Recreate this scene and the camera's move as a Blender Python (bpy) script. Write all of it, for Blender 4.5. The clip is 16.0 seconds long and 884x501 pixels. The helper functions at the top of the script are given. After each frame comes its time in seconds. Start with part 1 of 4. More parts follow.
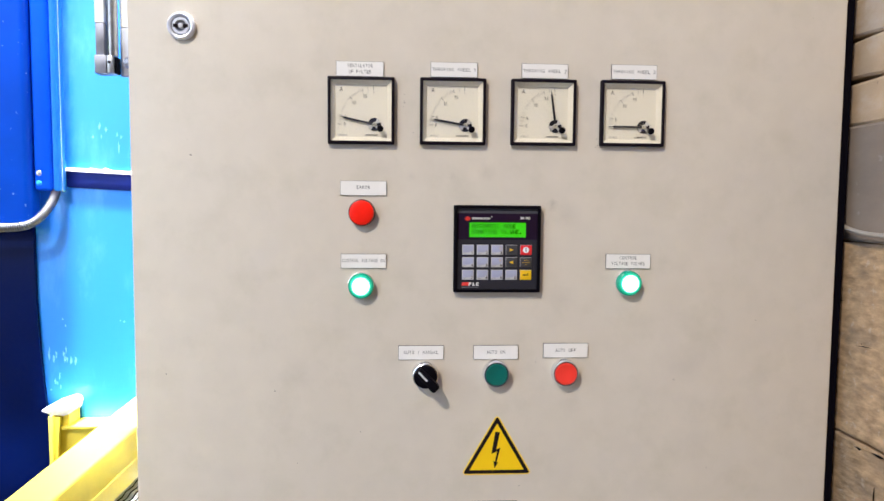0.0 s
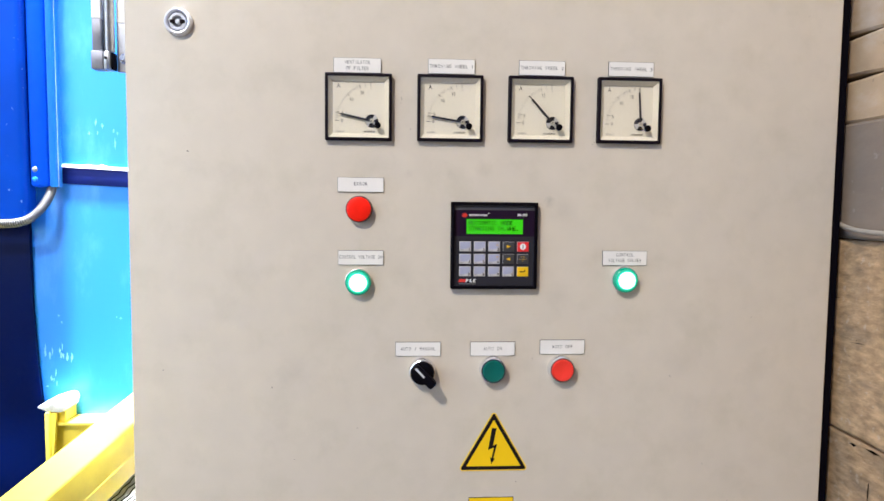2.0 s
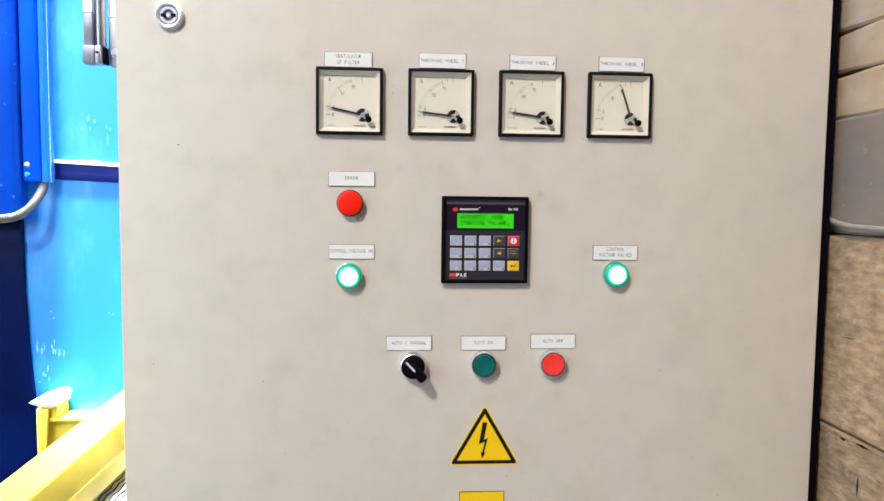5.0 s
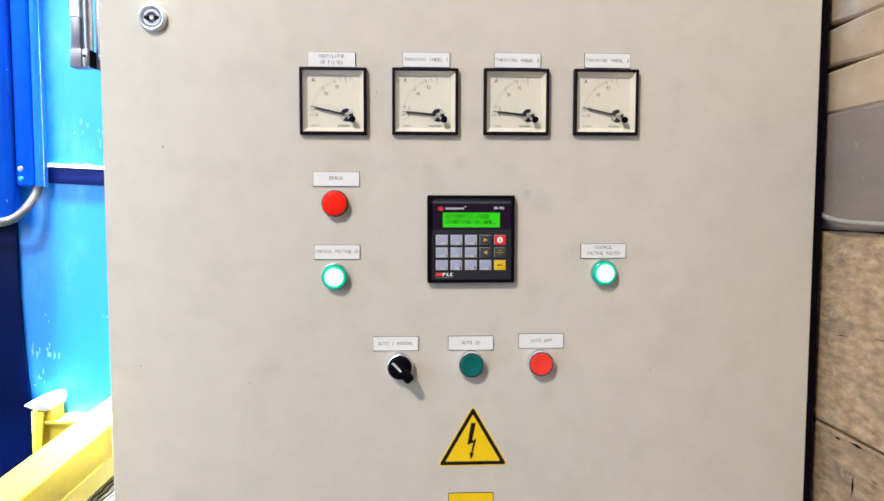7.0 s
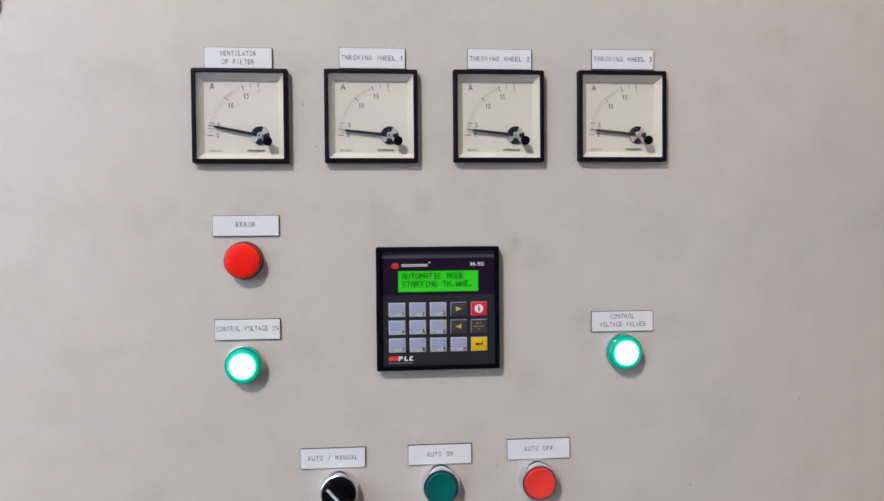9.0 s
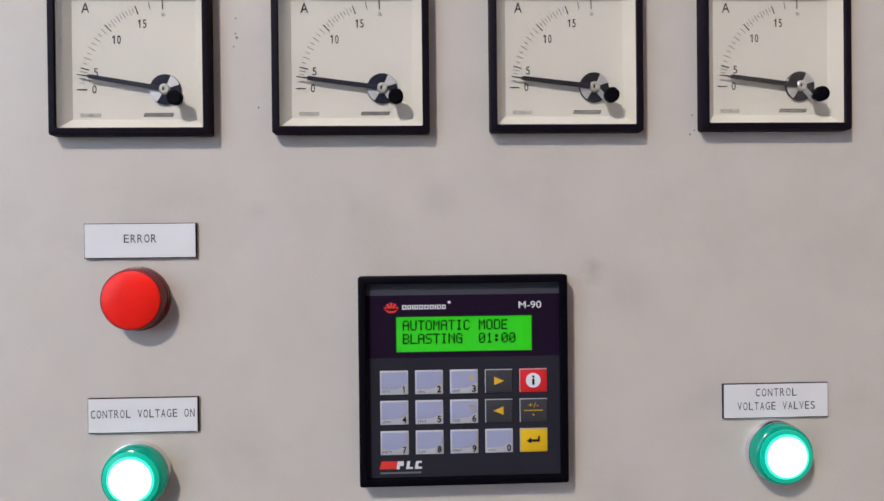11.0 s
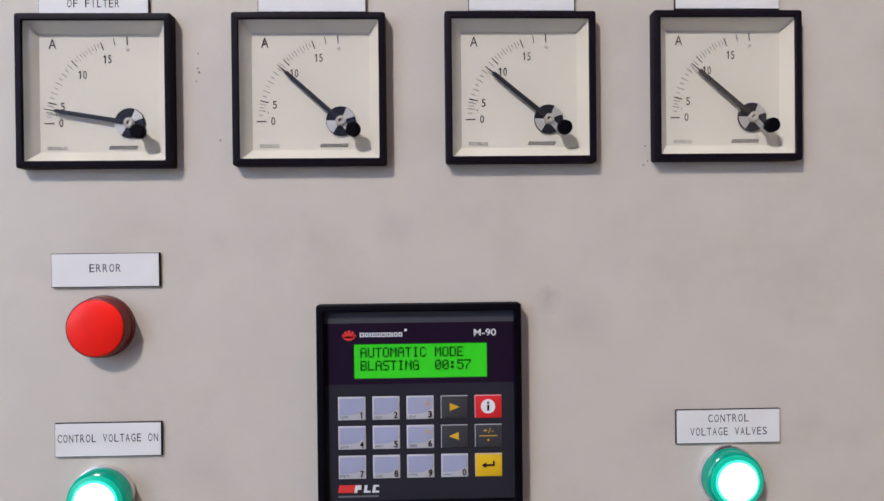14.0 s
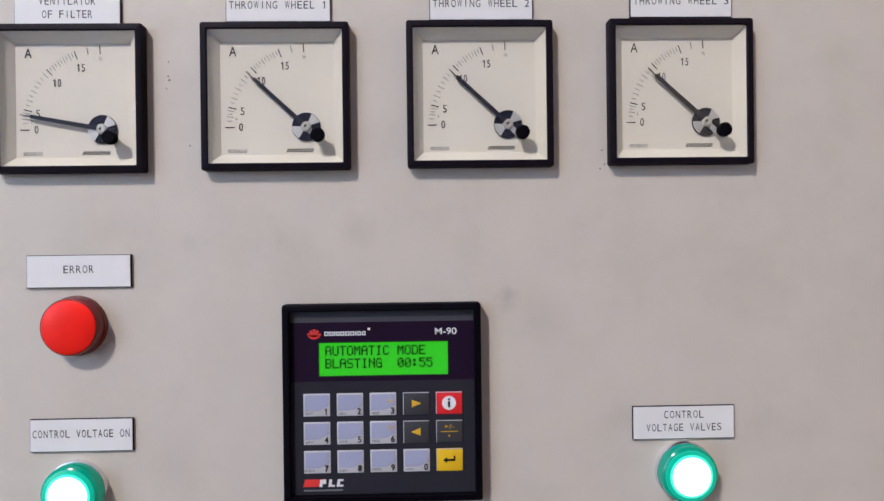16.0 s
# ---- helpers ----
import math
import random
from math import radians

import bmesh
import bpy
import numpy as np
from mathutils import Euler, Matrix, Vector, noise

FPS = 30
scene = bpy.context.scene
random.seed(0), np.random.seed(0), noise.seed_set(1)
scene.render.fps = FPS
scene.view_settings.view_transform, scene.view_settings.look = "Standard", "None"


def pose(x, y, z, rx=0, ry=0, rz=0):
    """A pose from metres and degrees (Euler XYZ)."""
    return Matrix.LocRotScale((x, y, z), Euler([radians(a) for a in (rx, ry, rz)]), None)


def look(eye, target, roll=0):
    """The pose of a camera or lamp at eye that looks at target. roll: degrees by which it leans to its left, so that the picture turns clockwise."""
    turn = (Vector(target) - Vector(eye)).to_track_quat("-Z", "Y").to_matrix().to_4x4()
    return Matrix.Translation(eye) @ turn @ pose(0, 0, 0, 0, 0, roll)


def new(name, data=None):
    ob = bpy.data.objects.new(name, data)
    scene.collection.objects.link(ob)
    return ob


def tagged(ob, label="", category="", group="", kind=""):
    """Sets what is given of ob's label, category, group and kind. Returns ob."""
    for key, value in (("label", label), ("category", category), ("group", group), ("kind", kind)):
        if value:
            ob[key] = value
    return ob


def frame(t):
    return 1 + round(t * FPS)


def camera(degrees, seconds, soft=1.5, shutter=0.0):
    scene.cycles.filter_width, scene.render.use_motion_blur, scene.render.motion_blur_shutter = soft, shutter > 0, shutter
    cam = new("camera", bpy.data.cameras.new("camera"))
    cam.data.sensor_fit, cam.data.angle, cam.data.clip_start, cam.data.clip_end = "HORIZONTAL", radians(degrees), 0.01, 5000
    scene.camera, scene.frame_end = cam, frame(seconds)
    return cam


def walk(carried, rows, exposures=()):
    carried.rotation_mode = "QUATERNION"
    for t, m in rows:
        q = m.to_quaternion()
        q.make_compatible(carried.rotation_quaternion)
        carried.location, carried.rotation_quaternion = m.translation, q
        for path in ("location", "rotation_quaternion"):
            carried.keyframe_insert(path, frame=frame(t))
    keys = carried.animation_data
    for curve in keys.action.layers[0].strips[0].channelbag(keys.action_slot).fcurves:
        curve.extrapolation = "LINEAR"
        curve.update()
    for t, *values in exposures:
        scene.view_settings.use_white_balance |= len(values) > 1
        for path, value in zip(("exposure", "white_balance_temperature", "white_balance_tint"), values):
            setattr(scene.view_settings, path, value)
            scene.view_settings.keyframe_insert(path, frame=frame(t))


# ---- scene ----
cam = camera(65.8, 16.0)
PATH = [
    (0, (-0.107, -0.752, 1.481), (0.016, 1.239, 1.342), 0.5),
    (0.5, (-0.11, -0.752, 1.483), (0.021, 1.238, 1.334), 0.5),
    (1, (-0.111, -0.752, 1.48), (0.025, 1.239, 1.338), 0.5),
    (1.5, (-0.111, -0.752, 1.478), (0.028, 1.238, 1.339), 0.5),
    (2, (-0.108, -0.753, 1.48), (0.026, 1.238, 1.334), 0.6),
    (2.5, (-0.108, -0.752, 1.476), (0.03, 1.238, 1.336), 0.7),
    (3, (-0.107, -0.752, 1.478), (0.034, 1.237, 1.331), 0.7),
    (3.5, (-0.105, -0.753, 1.478), (0.036, 1.237, 1.33), 0.7),
    (4, (-0.103, -0.754, 1.475), (0.038, 1.236, 1.332), 0.7),
    (6.5, (-0.085, -0.756, 1.471), (0.044, 1.235, 1.331), 0.3),
    (7, (-0.072, -0.753, 1.469), (0.035, 1.239, 1.334), 0.1),
    (7.5, (-0.052, -0.751, 1.463), (0.035, 1.243, 1.342), 0.0),
    (8, (-0.035, -0.72, 1.468), (0.061, 1.275, 1.354), -0.1),
    (8.5, (-0.043, -0.64, 1.476), (0.111, 1.353, 1.396), -0.4),
    (9, (-0.041, -0.536, 1.488), (0.126, 1.456, 1.442), -0.5),
    (9.2, (-0.034, -0.495, 1.492), (0.109, 1.499, 1.461), -0.5),
    (11.3, (-0.021, -0.316, 1.493), (0.056, 1.682, 1.478), -0.6),
    (11.5, (-0.019, -0.316, 1.497), (0.05, 1.682, 1.471), -0.6),
    (12, (-0.016, -0.316, 1.5), (0.05, 1.682, 1.477), -0.6),
    (12.5, (-0.013, -0.318, 1.502), (0.058, 1.681, 1.48), -0.6),
    (13, (-0.01, -0.321, 1.502), (0.064, 1.678, 1.489), -0.6),
    (13.5, (-0.005, -0.324, 1.505), (0.067, 1.675, 1.487), -0.6),
    (14, (0.001, -0.327, 1.506), (0.064, 1.672, 1.492), -0.6),
    (14.5, (0.005, -0.329, 1.508), (0.068, 1.67, 1.489), -0.6),
    (15, (0.011, -0.333, 1.506), (0.067, 1.667, 1.5), -0.6),
    (15.5, (0.016, -0.335, 1.507), (0.069, 1.664, 1.496), -0.6),
    (16, (0.021, -0.338, 1.505), (0.073, 1.661, 1.5), -0.7),
]
walk(cam, [(t, look(eye, target, roll)) for t, eye, target, roll in PATH], [(0.0, 2.19, 6600, 9), (3.0, 2.21, 6550, 8), (6.3, 2.31, 6500, 6), (8.0, 2.26, 6450, 8), (8.6, 2.24, 6300, 11), (9.0, 1.94, 6000, 11), (11.3, 1.87, 6060, 13), (16.0, 1.90, 6020, 14)])

# ---- world, daylight, lamps ----
world = bpy.data.worlds.new("sky")
scene.world = world
world.use_nodes = True
wn, wl = world.node_tree.nodes, world.node_tree.links
sky = wn.new("ShaderNodeTexSky")
sky.sky_type, sky.sun_disc = "NISHITA", False
sky.sun_elevation, sky.sun_rotation = radians(38), radians(200)
wl.new(sky.outputs[0], wn["Background"].inputs[0])
wn["Background"].inputs[1].default_value = 0.15
sky.ozone_density, sky.dust_density = 2.5, 0.5


def area(name, eye, target, sx, sy, watts, colour):
    data = bpy.data.lights.new(name, "AREA")
    data.shape, data.size, data.size_y, data.energy, data.color = "RECTANGLE", sx, sy, watts, colour
    ob = new(name, data)
    ob.matrix_world = look(eye, target)
    return ob


# daylight: key lamp at an added, unseen window, and roof light over the machine
area("key_daylight", (-1.54, -2.50, 3.95), (0, 0, 1.42), 0.24, 0.24, 26.5, (1.0, 0.905, 0.78))
roof_lamp = area("rooflight_daylight", (-0.72, 0.02, 4.1), (-0.56, 0.260, 1.4), 0.7, 0.08, 3.4, (0.92, 0.97, 1.0))
roof_lamp.matrix_world = pose(-0.62, 0.02, 4.1, 5.1, -1.2, 0)
roof_lamp.data.spread = radians(16)


# ---- materials ----
def mat(name, base, rough=0.5, metal=0.0, vary=0.06, scale=40.0, bump=0.02, bscale=300.0, stain=None, sscale=6.0, samount=0.3, coat=0.0, stretch=(1, 1, 1), random_amount=0.0, spec=0.5, specks=None):
    m = bpy.data.materials.new(name)
    m.use_nodes = True
    n, l = m.node_tree.nodes, m.node_tree.links
    p = n["Principled BSDF"]
    p.inputs["Roughness"].default_value, p.inputs["Metallic"].default_value = rough, metal
    p.inputs["Coat Weight"].default_value = coat
    p.inputs["Specular IOR Level"].default_value = spec
    co = n.new("ShaderNodeTexCoord")
    mp = n.new("ShaderNodeMapping")
    mp.inputs["Scale"].default_value = stretch
    l.new(co.outputs["Object"], mp.inputs["Vector"])
    fine = n.new("ShaderNodeTexNoise")
    fine.inputs["Scale"].default_value, fine.inputs["Detail"].default_value = scale, 5
    l.new(mp.outputs[0], fine.inputs["Vector"])
    ramp = n.new("ShaderNodeValToRGB")
    ramp.color_ramp.elements[0].position, ramp.color_ramp.elements[1].position = 0.3, 0.7
    ramp.color_ramp.elements[0].color = (*[max(0, c * (1 - vary)) for c in base], 1)
    ramp.color_ramp.elements[1].color = (*[min(1, c * (1 + vary)) for c in base], 1)
    l.new(fine.outputs[0], ramp.inputs[0])
    out = ramp.outputs[0]
    if stain:
        big = n.new("ShaderNodeTexNoise")
        big.inputs["Scale"].default_value, big.inputs["Detail"].default_value, big.inputs["Roughness"].default_value = sscale, 7, 0.65
        l.new(mp.outputs[0], big.inputs["Vector"])
        mr = n.new("ShaderNodeMapRange")
        mr.inputs[1].default_value, mr.inputs[2].default_value, mr.inputs[4].default_value = 0.5, 0.75, samount
        l.new(big.outputs[0], mr.inputs[0])
        mx = n.new("ShaderNodeMix")
        mx.data_type = "RGBA"
        l.new(mr.outputs[0], mx.inputs[0])
        l.new(out, mx.inputs[6])
        mx.inputs[7].default_value = (*stain, 1)
        out = mx.outputs[2]
    if specks:
        sn = n.new("ShaderNodeTexNoise")
        sn.inputs["Scale"].default_value, sn.inputs["Detail"].default_value = specks[1], 3
        l.new(co.outputs["Object"], sn.inputs["Vector"])
        mr = n.new("ShaderNodeMapRange")
        mr.inputs[1].default_value, mr.inputs[2].default_value, mr.inputs[4].default_value = specks[2], specks[2] + 0.06, specks[3]
        l.new(sn.outputs[0], mr.inputs[0])
        mx = n.new("ShaderNodeMix")
        mx.data_type = "RGBA"
        l.new(mr.outputs[0], mx.inputs[0])
        l.new(out, mx.inputs[6])
        mx.inputs[7].default_value = (*specks[0], 1)
        out = mx.outputs[2]
    if random_amount:
        info = n.new("ShaderNodeObjectInfo")
        hsv = n.new("ShaderNodeHueSaturation")
        mr = n.new("ShaderNodeMapRange")
        mr.inputs[3].default_value, mr.inputs[4].default_value = 1 - random_amount, 1 + random_amount
        l.new(info.outputs["Random"], mr.inputs[0])
        l.new(mr.outputs[0], hsv.inputs["Value"])
        l.new(out, hsv.inputs["Color"])
        out = hsv.outputs[0]
    l.new(out, p.inputs["Base Color"])
    if bump:
        bn = n.new("ShaderNodeTexNoise")
        bn.inputs["Scale"].default_value, bn.inputs["Detail"].default_value = bscale, 4
        l.new(mp.outputs[0], bn.inputs["Vector"])
        b = n.new("ShaderNodeBump")
        b.inputs["Strength"].default_value, b.inputs["Distance"].default_value = bump, 0.002
        l.new(bn.outputs[0], b.inputs["Height"])
        l.new(b.outputs[0], p.inputs["Normal"])
    return m


def glow(name, base, colour, strength, rough=0.3):
    m = mat(name, base, rough, vary=0.02, bump=0)
    p = m.node_tree.nodes["Principled BSDF"]
    p.inputs["Emission Color"].default_value = (*colour, 1)
    p.inputs["Emission Strength"].default_value = strength
    return m


def clear(name, tint=(1, 1, 1)):
    m = bpy.data.materials.new(name)
    m.use_nodes = True
    n, l = m.node_tree.nodes, m.node_tree.links
    n.remove(n["Principled BSDF"])
    t, g, f, x = n.new("ShaderNodeBsdfTransparent"), n.new("ShaderNodeBsdfGlossy"), n.new("ShaderNodeFresnel"), n.new("ShaderNodeMixShader")
    t.inputs[0].default_value = (*tint, 1)
    g.inputs["Roughness"].default_value = 0.04
    f.inputs[0].default_value = 1.45
    l.new(f.outputs[0], x.inputs[0])
    l.new(t.outputs[0], x.inputs[1])
    l.new(g.outputs[0], x.inputs[2])
    l.new(x.outputs[0], n["Material Output"].inputs[0])
    return m


M_PANEL = mat("cabinet_paint", (0.635, 0.572, 0.487), 0.42, vary=0.028, scale=32, bump=0.06, bscale=700, stain=(0.47, 0.432, 0.335), sscale=19, samount=0.34, specks=((0.25, 0.22, 0.2), 70, 0.735, 0.5))


def smudge(m, spots, colour):
    """Finger marks and dull spots of grime, each (x, z, radius, strength), with a frayed outline."""
    n, l = m.node_tree.nodes, m.node_tree.links
    p = n["Principled BSDF"]
    out = p.inputs["Base Color"].links[0].from_socket
    co, nz = n.new("ShaderNodeTexCoord"), n.new("ShaderNodeTexNoise")
    nz.inputs["Scale"].default_value, nz.inputs["Detail"].default_value = 130, 4
    l.new(co.outputs["Object"], nz.inputs["Vector"])
    warp = n.new("ShaderNodeVectorMath")
    warp.operation = "MULTIPLY_ADD"
    warp.inputs[1].default_value = (0.012, 0.0, 0.012)
    l.new(nz.outputs["Color"], warp.inputs[0])
    l.new(co.outputs["Object"], warp.inputs[2])
    for x, z, r, amount in spots:
        d = n.new("ShaderNodeVectorMath")
        d.operation = "DISTANCE"
        d.inputs[1].default_value = (x + 0.006, 0.0, z + 0.006)
        l.new(warp.outputs[0], d.inputs[0])
        mr = n.new("ShaderNodeMapRange")
        mr.inputs[1].default_value, mr.inputs[2].default_value, mr.inputs[3].default_value, mr.inputs[4].default_value = 0.0, r, amount, 0.0
        l.new(d.outputs["Value"], mr.inputs[0])
        mx = n.new("ShaderNodeMix")
        mx.data_type = "RGBA"
        l.new(mr.outputs[0], mx.inputs[0])
        l.new(out, mx.inputs[6])
        mx.inputs[7].default_value = (*colour, 1)
        out = mx.outputs[2]
    l.new(out, p.inputs["Base Color"])


smudge(M_PANEL, [(0.0625, 1.4805, 0.008, 0.36), (-0.095, 1.509, 0.006, 0.12), (-0.049, 1.509, 0.006, 0.14), (0.080, 1.470, 0.016, 0.14), (-0.012, 1.515, 0.012, 0.16), (0.118, 1.420, 0.012, 0.15), (0.070, 1.375, 0.018, 0.14), (-0.10, 1.40, 0.02, 0.12), (0.22, 1.30, 0.025, 0.10), (-0.22, 1.29, 0.02, 0.10)], (0.27, 0.245, 0.21))
M_BLACK = mat("black_plastic", (0.003, 0.0025, 0.005), 0.5, spec=0.05, vary=0.2, scale=150, bump=0.03, bscale=1500)
M_BEZEL = mat("meter_plastic", (0.009, 0.006, 0.011), 0.5, spec=0.08, vary=0.2, scale=150, bump=0.03, bscale=1500)
# near-black for rubber, and for the shaded gap beside the door
M_RUBBERGAP = mat("rubber_and_gap_black", (0.0025, 0.002, 0.004), 0.8, spec=0.03)
M_CHROME = mat("chrome", (0.80, 0.81, 0.85), 0.24, 1.0, vary=0.04, scale=200, bump=0)
M_LOCK = mat("lock_metal", (0.80, 0.82, 0.90), 0.3, 0.45, vary=0.06, scale=200, bump=0.02)
M_STEEL = mat("worn_steel", (0.36, 0.36, 0.38), 0.38, 1.0, vary=0.15, scale=120, bump=0.05)
M_DIAL = mat("dial_card", (0.85, 0.82, 0.73), 0.55, vary=0.015, scale=60, bump=0)
M_MASK = mat("dial_surround", (0.83, 0.80, 0.72), 0.5, vary=0.02, bump=0)
M_INK = mat("black_ink", (0.012, 0.008, 0.010), 0.7, spec=0.1, vary=0.1, bump=0)
M_FAINT = mat("grey_ink", (0.16, 0.16, 0.17), 0.6, vary=0.1, bump=0)
M_NEEDLE = mat("needle_black", (0.02, 0.02, 0.028), 0.3, vary=0.1, bump=0)
M_HUB = mat("hub_dark", (0.02, 0.02, 0.03), 0.25, vary=0.1, bump=0)
M_PLATEMETAL = mat("bright_plate", (0.75, 0.75, 0.74), 0.42, 0.6, vary=0.06, scale=150, bump=0)
M_BRASS = mat("brass", (0.78, 0.76, 0.68), 0.35, 0.6, bump=0)
M_GLASS = clear("clear_window")
M_PLATE = mat("engraved_white", (0.82, 0.80, 0.77), 0.4, vary=0.02, scale=80, bump=0.02)
M_CORE = mat("plate_black_core", (0.015, 0.012, 0.018), 0.7, spec=0.1, bump=0)
M_RED = mat("red_lens", (0.90, 0.016, 0.006), 0.32, spec=0.25, vary=0.10, scale=45, bump=0.02)
M_REDSIDE = mat("red_lens_side", (0.14, 0.006, 0.008), 0.25, bump=0)
M_REDCAP = mat("red_cap", (0.92, 0.05, 0.035), 0.4, spec=0.3, vary=0.05, scale=60, bump=0.02)
M_GREENCAP = mat("green_cap", (0.002, 0.125, 0.105), 0.4, spec=0.3, vary=0.06, scale=60, bump=0.02)
M_LENS = glow("green_lens", (0.0, 0.25, 0.165), (0.0, 0.80, 0.45), 0.03, 0.15)
M_LIT = glow("lit_green_lens", (0.5, 0.9, 0.75), (0.62, 1.0, 0.84), 0.8)
M_HALO = glow("glowing_green_rim", (0.01, 0.4, 0.25), (0.0, 0.70, 0.42), 0.075)
M_HALO2 = glow("glowing_inner_rim", (0.05, 0.7, 0.45), (0.10, 1.0, 0.62), 0.22)
M_YELLOW = mat("sign_yellow", (0.93, 0.60, 0.008), 0.4, vary=0.03, bump=0.01)
M_SIGNEDGE = mat("sign_border", (0.93, 0.64, 0.06), 0.4, bump=0)
M_FACE = mat("membrane_grey", (0.027, 0.026, 0.034), 0.5, spec=0.10, vary=0.04, bump=0.03, bscale=2500)
M_FACETOP = mat("membrane_light_grey", (0.065, 0.065, 0.075), 0.4, spec=0.2, vary=0.04, bump=0.02, bscale=2500)
M_PURPLE = mat("membrane_plum", (0.016, 0.007, 0.021), 0.4, spec=0.12, vary=0.05, bump=0.01)
M_KEY = mat("key_lavender", (0.38, 0.395, 0.54), 0.35, vary=0.04, bump=0.01)
M_KEYEDGE = mat("key_pale", (0.58, 0.57, 0.58), 0.45, vary=0.04, bump=0.01)
M_KEYDARK = mat("key_dark", (0.045, 0.045, 0.05), 0.4, bump=0.01)
M_KEYRED = mat("key_red", (0.74, 0.02, 0.025), 0.35, bump=0.01)
M_KEYYEL = mat("key_yellow", (0.86, 0.53, 0.01), 0.35, bump=0.01)
M_GOLD = mat("gold_print", (0.72, 0.42, 0.02), 0.5, bump=0)
M_WHITE = mat("white_print", (0.8, 0.8, 0.8), 0.5, bump=0)
M_LOGO = mat("red_print", (0.75, 0.04, 0.03), 0.5, bump=0)
M_LCD = glow("lit_display", (0.004, 0.08, 0.003), (0.04, 0.66, 0.0), 0.21, 0.5)
M_LCDINK = mat("display_ink", (0.001, 0.007, 0.001), 0.8, spec=0.05, vary=0.05, bump=0)
M_COBALT = mat("cobalt_paint", (0.0, 0.062, 0.53), 0.4, spec=0.1, vary=0.12, scale=12, bump=0.03, bscale=60, specks=((0.25, 0.45, 0.8), 120, 0.675, 0.6))
# dark blue carrying the shade on the ledge's front face
M_LEDGE = mat("ledge_shaded_blue", (0.008, 0.018, 0.16), 0.45, spec=0.1, vary=0.12, scale=30, bump=0.03, bscale=60)
# shaded blue of the lower column; the shade is in the colour
M_COLSHADE = mat("column_shaded_blue", (0.0, 0.0045, 0.052), 0.4, spec=0.06, vary=0.15, scale=12, bump=0.03, bscale=60, stain=(0.001, 0.008, 0.07), sscale=7, samount=0.35)
M_BLUE = mat("blue_paint", (0.02, 0.235, 0.86), 0.35, vary=0.10, scale=7, bump=0.04, bscale=40, stain=(0.18, 0.52, 0.93), sscale=14, samount=0.5, stretch=(1, 1, 0.35))
M_BRIGHT = mat("bright_blue_paint", (0.003, 0.10, 0.85), 0.4, spec=0.05, vary=0.1, scale=12, bump=0.03, bscale=60)
M_SPECK = mat("dirt", (0.27, 0.24, 0.21), 0.8, vary=0.2, bump=0)
M_CHIP = mat("chipped_paint", (0.20, 0.52, 0.90), 0.6, vary=0.2, scale=300, bump=0)
# pale white for ledge dust, and for painted light on trunking edge and end block
M_DUSTLIT = mat("dust_and_lit_white", (0.72, 0.76, 0.80), 0.8, vary=0.2, scale=90, bump=0.3, bscale=200)
M_RAIL = mat("yellow_paint", (0.84, 0.675, 0.08), 0.35, vary=0.06, scale=20, bump=0.04, bscale=80, stain=(0.45, 0.33, 0.03), sscale=16, samount=0.25)
M_GREYMET = mat("grey_painted_metal", (0.21, 0.21, 0.25), 0.5, 0.2, vary=0.1, bump=0.03)
M_PALE = mat("pale_grey_paint", (0.36, 0.37, 0.42), 0.4, vary=0.06, bump=0.03)
# white standing in for bright daylight on the bracket's upper end
M_OVERLIT = mat("overlit_white", (0.8, 0.8, 0.8), 0.4, bump=0.01)
M_HOSE = mat("hose_metal", (0.09, 0.09, 0.105), 0.4, 0.4, vary=0.15, scale=100, bump=0.03)
M_LIMED = mat("limed_board", (0.54, 0.40, 0.275), 0.85, spec=0.2, vary=0.14, scale=26, bump=0.4, bscale=90, stain=(0.60, 0.56, 0.52), sscale=13, samount=0.8, specks=((0.26, 0.20, 0.16), 80, 0.72, 0.6), stretch=(1, 0.6, 1.0))
M_GREYWASH = mat("grey_board", (0.285, 0.228, 0.19), 0.85, spec=0.2, vary=0.10, scale=22, bump=0.3, bscale=70, stain=(0.215, 0.19, 0.175), sscale=9, samount=0.7, specks=((0.40, 0.36, 0.33), 60, 0.68, 0.5), stretch=(1, 0.55, 1.2))
M_WOOD = mat("weathered_board", (0.46, 0.315, 0.19), 0.85, spec=0.2, vary=0.34, scale=95, bump=1.0, bscale=130, stain=(0.25, 0.195, 0.145), sscale=26, samount=0.9, specks=((0.56, 0.48, 0.39), 95, 0.62, 0.4), stretch=(1, 0.5, 1.2), random_amount=0.12)
M_BACKWOOD = mat("dark_backing", (0.03, 0.025, 0.02), 0.9)
M_ENGRAVE = mat("engraved_grey", (0.05, 0.047, 0.05), 0.7, spec=0.1, vary=0.1, bump=0)
# lighter blue with the light on the trunking's corner painted in
M_STRIP = mat("trunking_lit_blue", (0.02, 0.25, 0.90), 0.4, spec=0.2, vary=0.08, scale=20, bump=0.03, bscale=60)
M_CABLE = mat("grey_cable", (0.40, 0.36, 0.32), 0.4, vary=0.08, bump=0.02)
M_CONCRETE = mat("concrete", (0.20, 0.195, 0.19), 0.85, vary=0.15, scale=4, bump=0.3, bscale=50, stain=(0.16, 0.155, 0.15), sscale=1.5, samount=0.6)
M_YARD = mat("yard_concrete", (0.36, 0.36, 0.37), 0.9, vary=0.15, scale=2, bump=0.2, bscale=30)
# blue tint so that bounce off the unseen hall fills shadows bluish
M_HALL = mat("hall_fill_blue", (0.29, 0.35, 0.53), 0.7, vary=0.08, scale=2, bump=0.1)
M_MESH = mat("galvanised", (0.6, 0.62, 0.66), 0.4, 0.6, vary=0.15, scale=80)


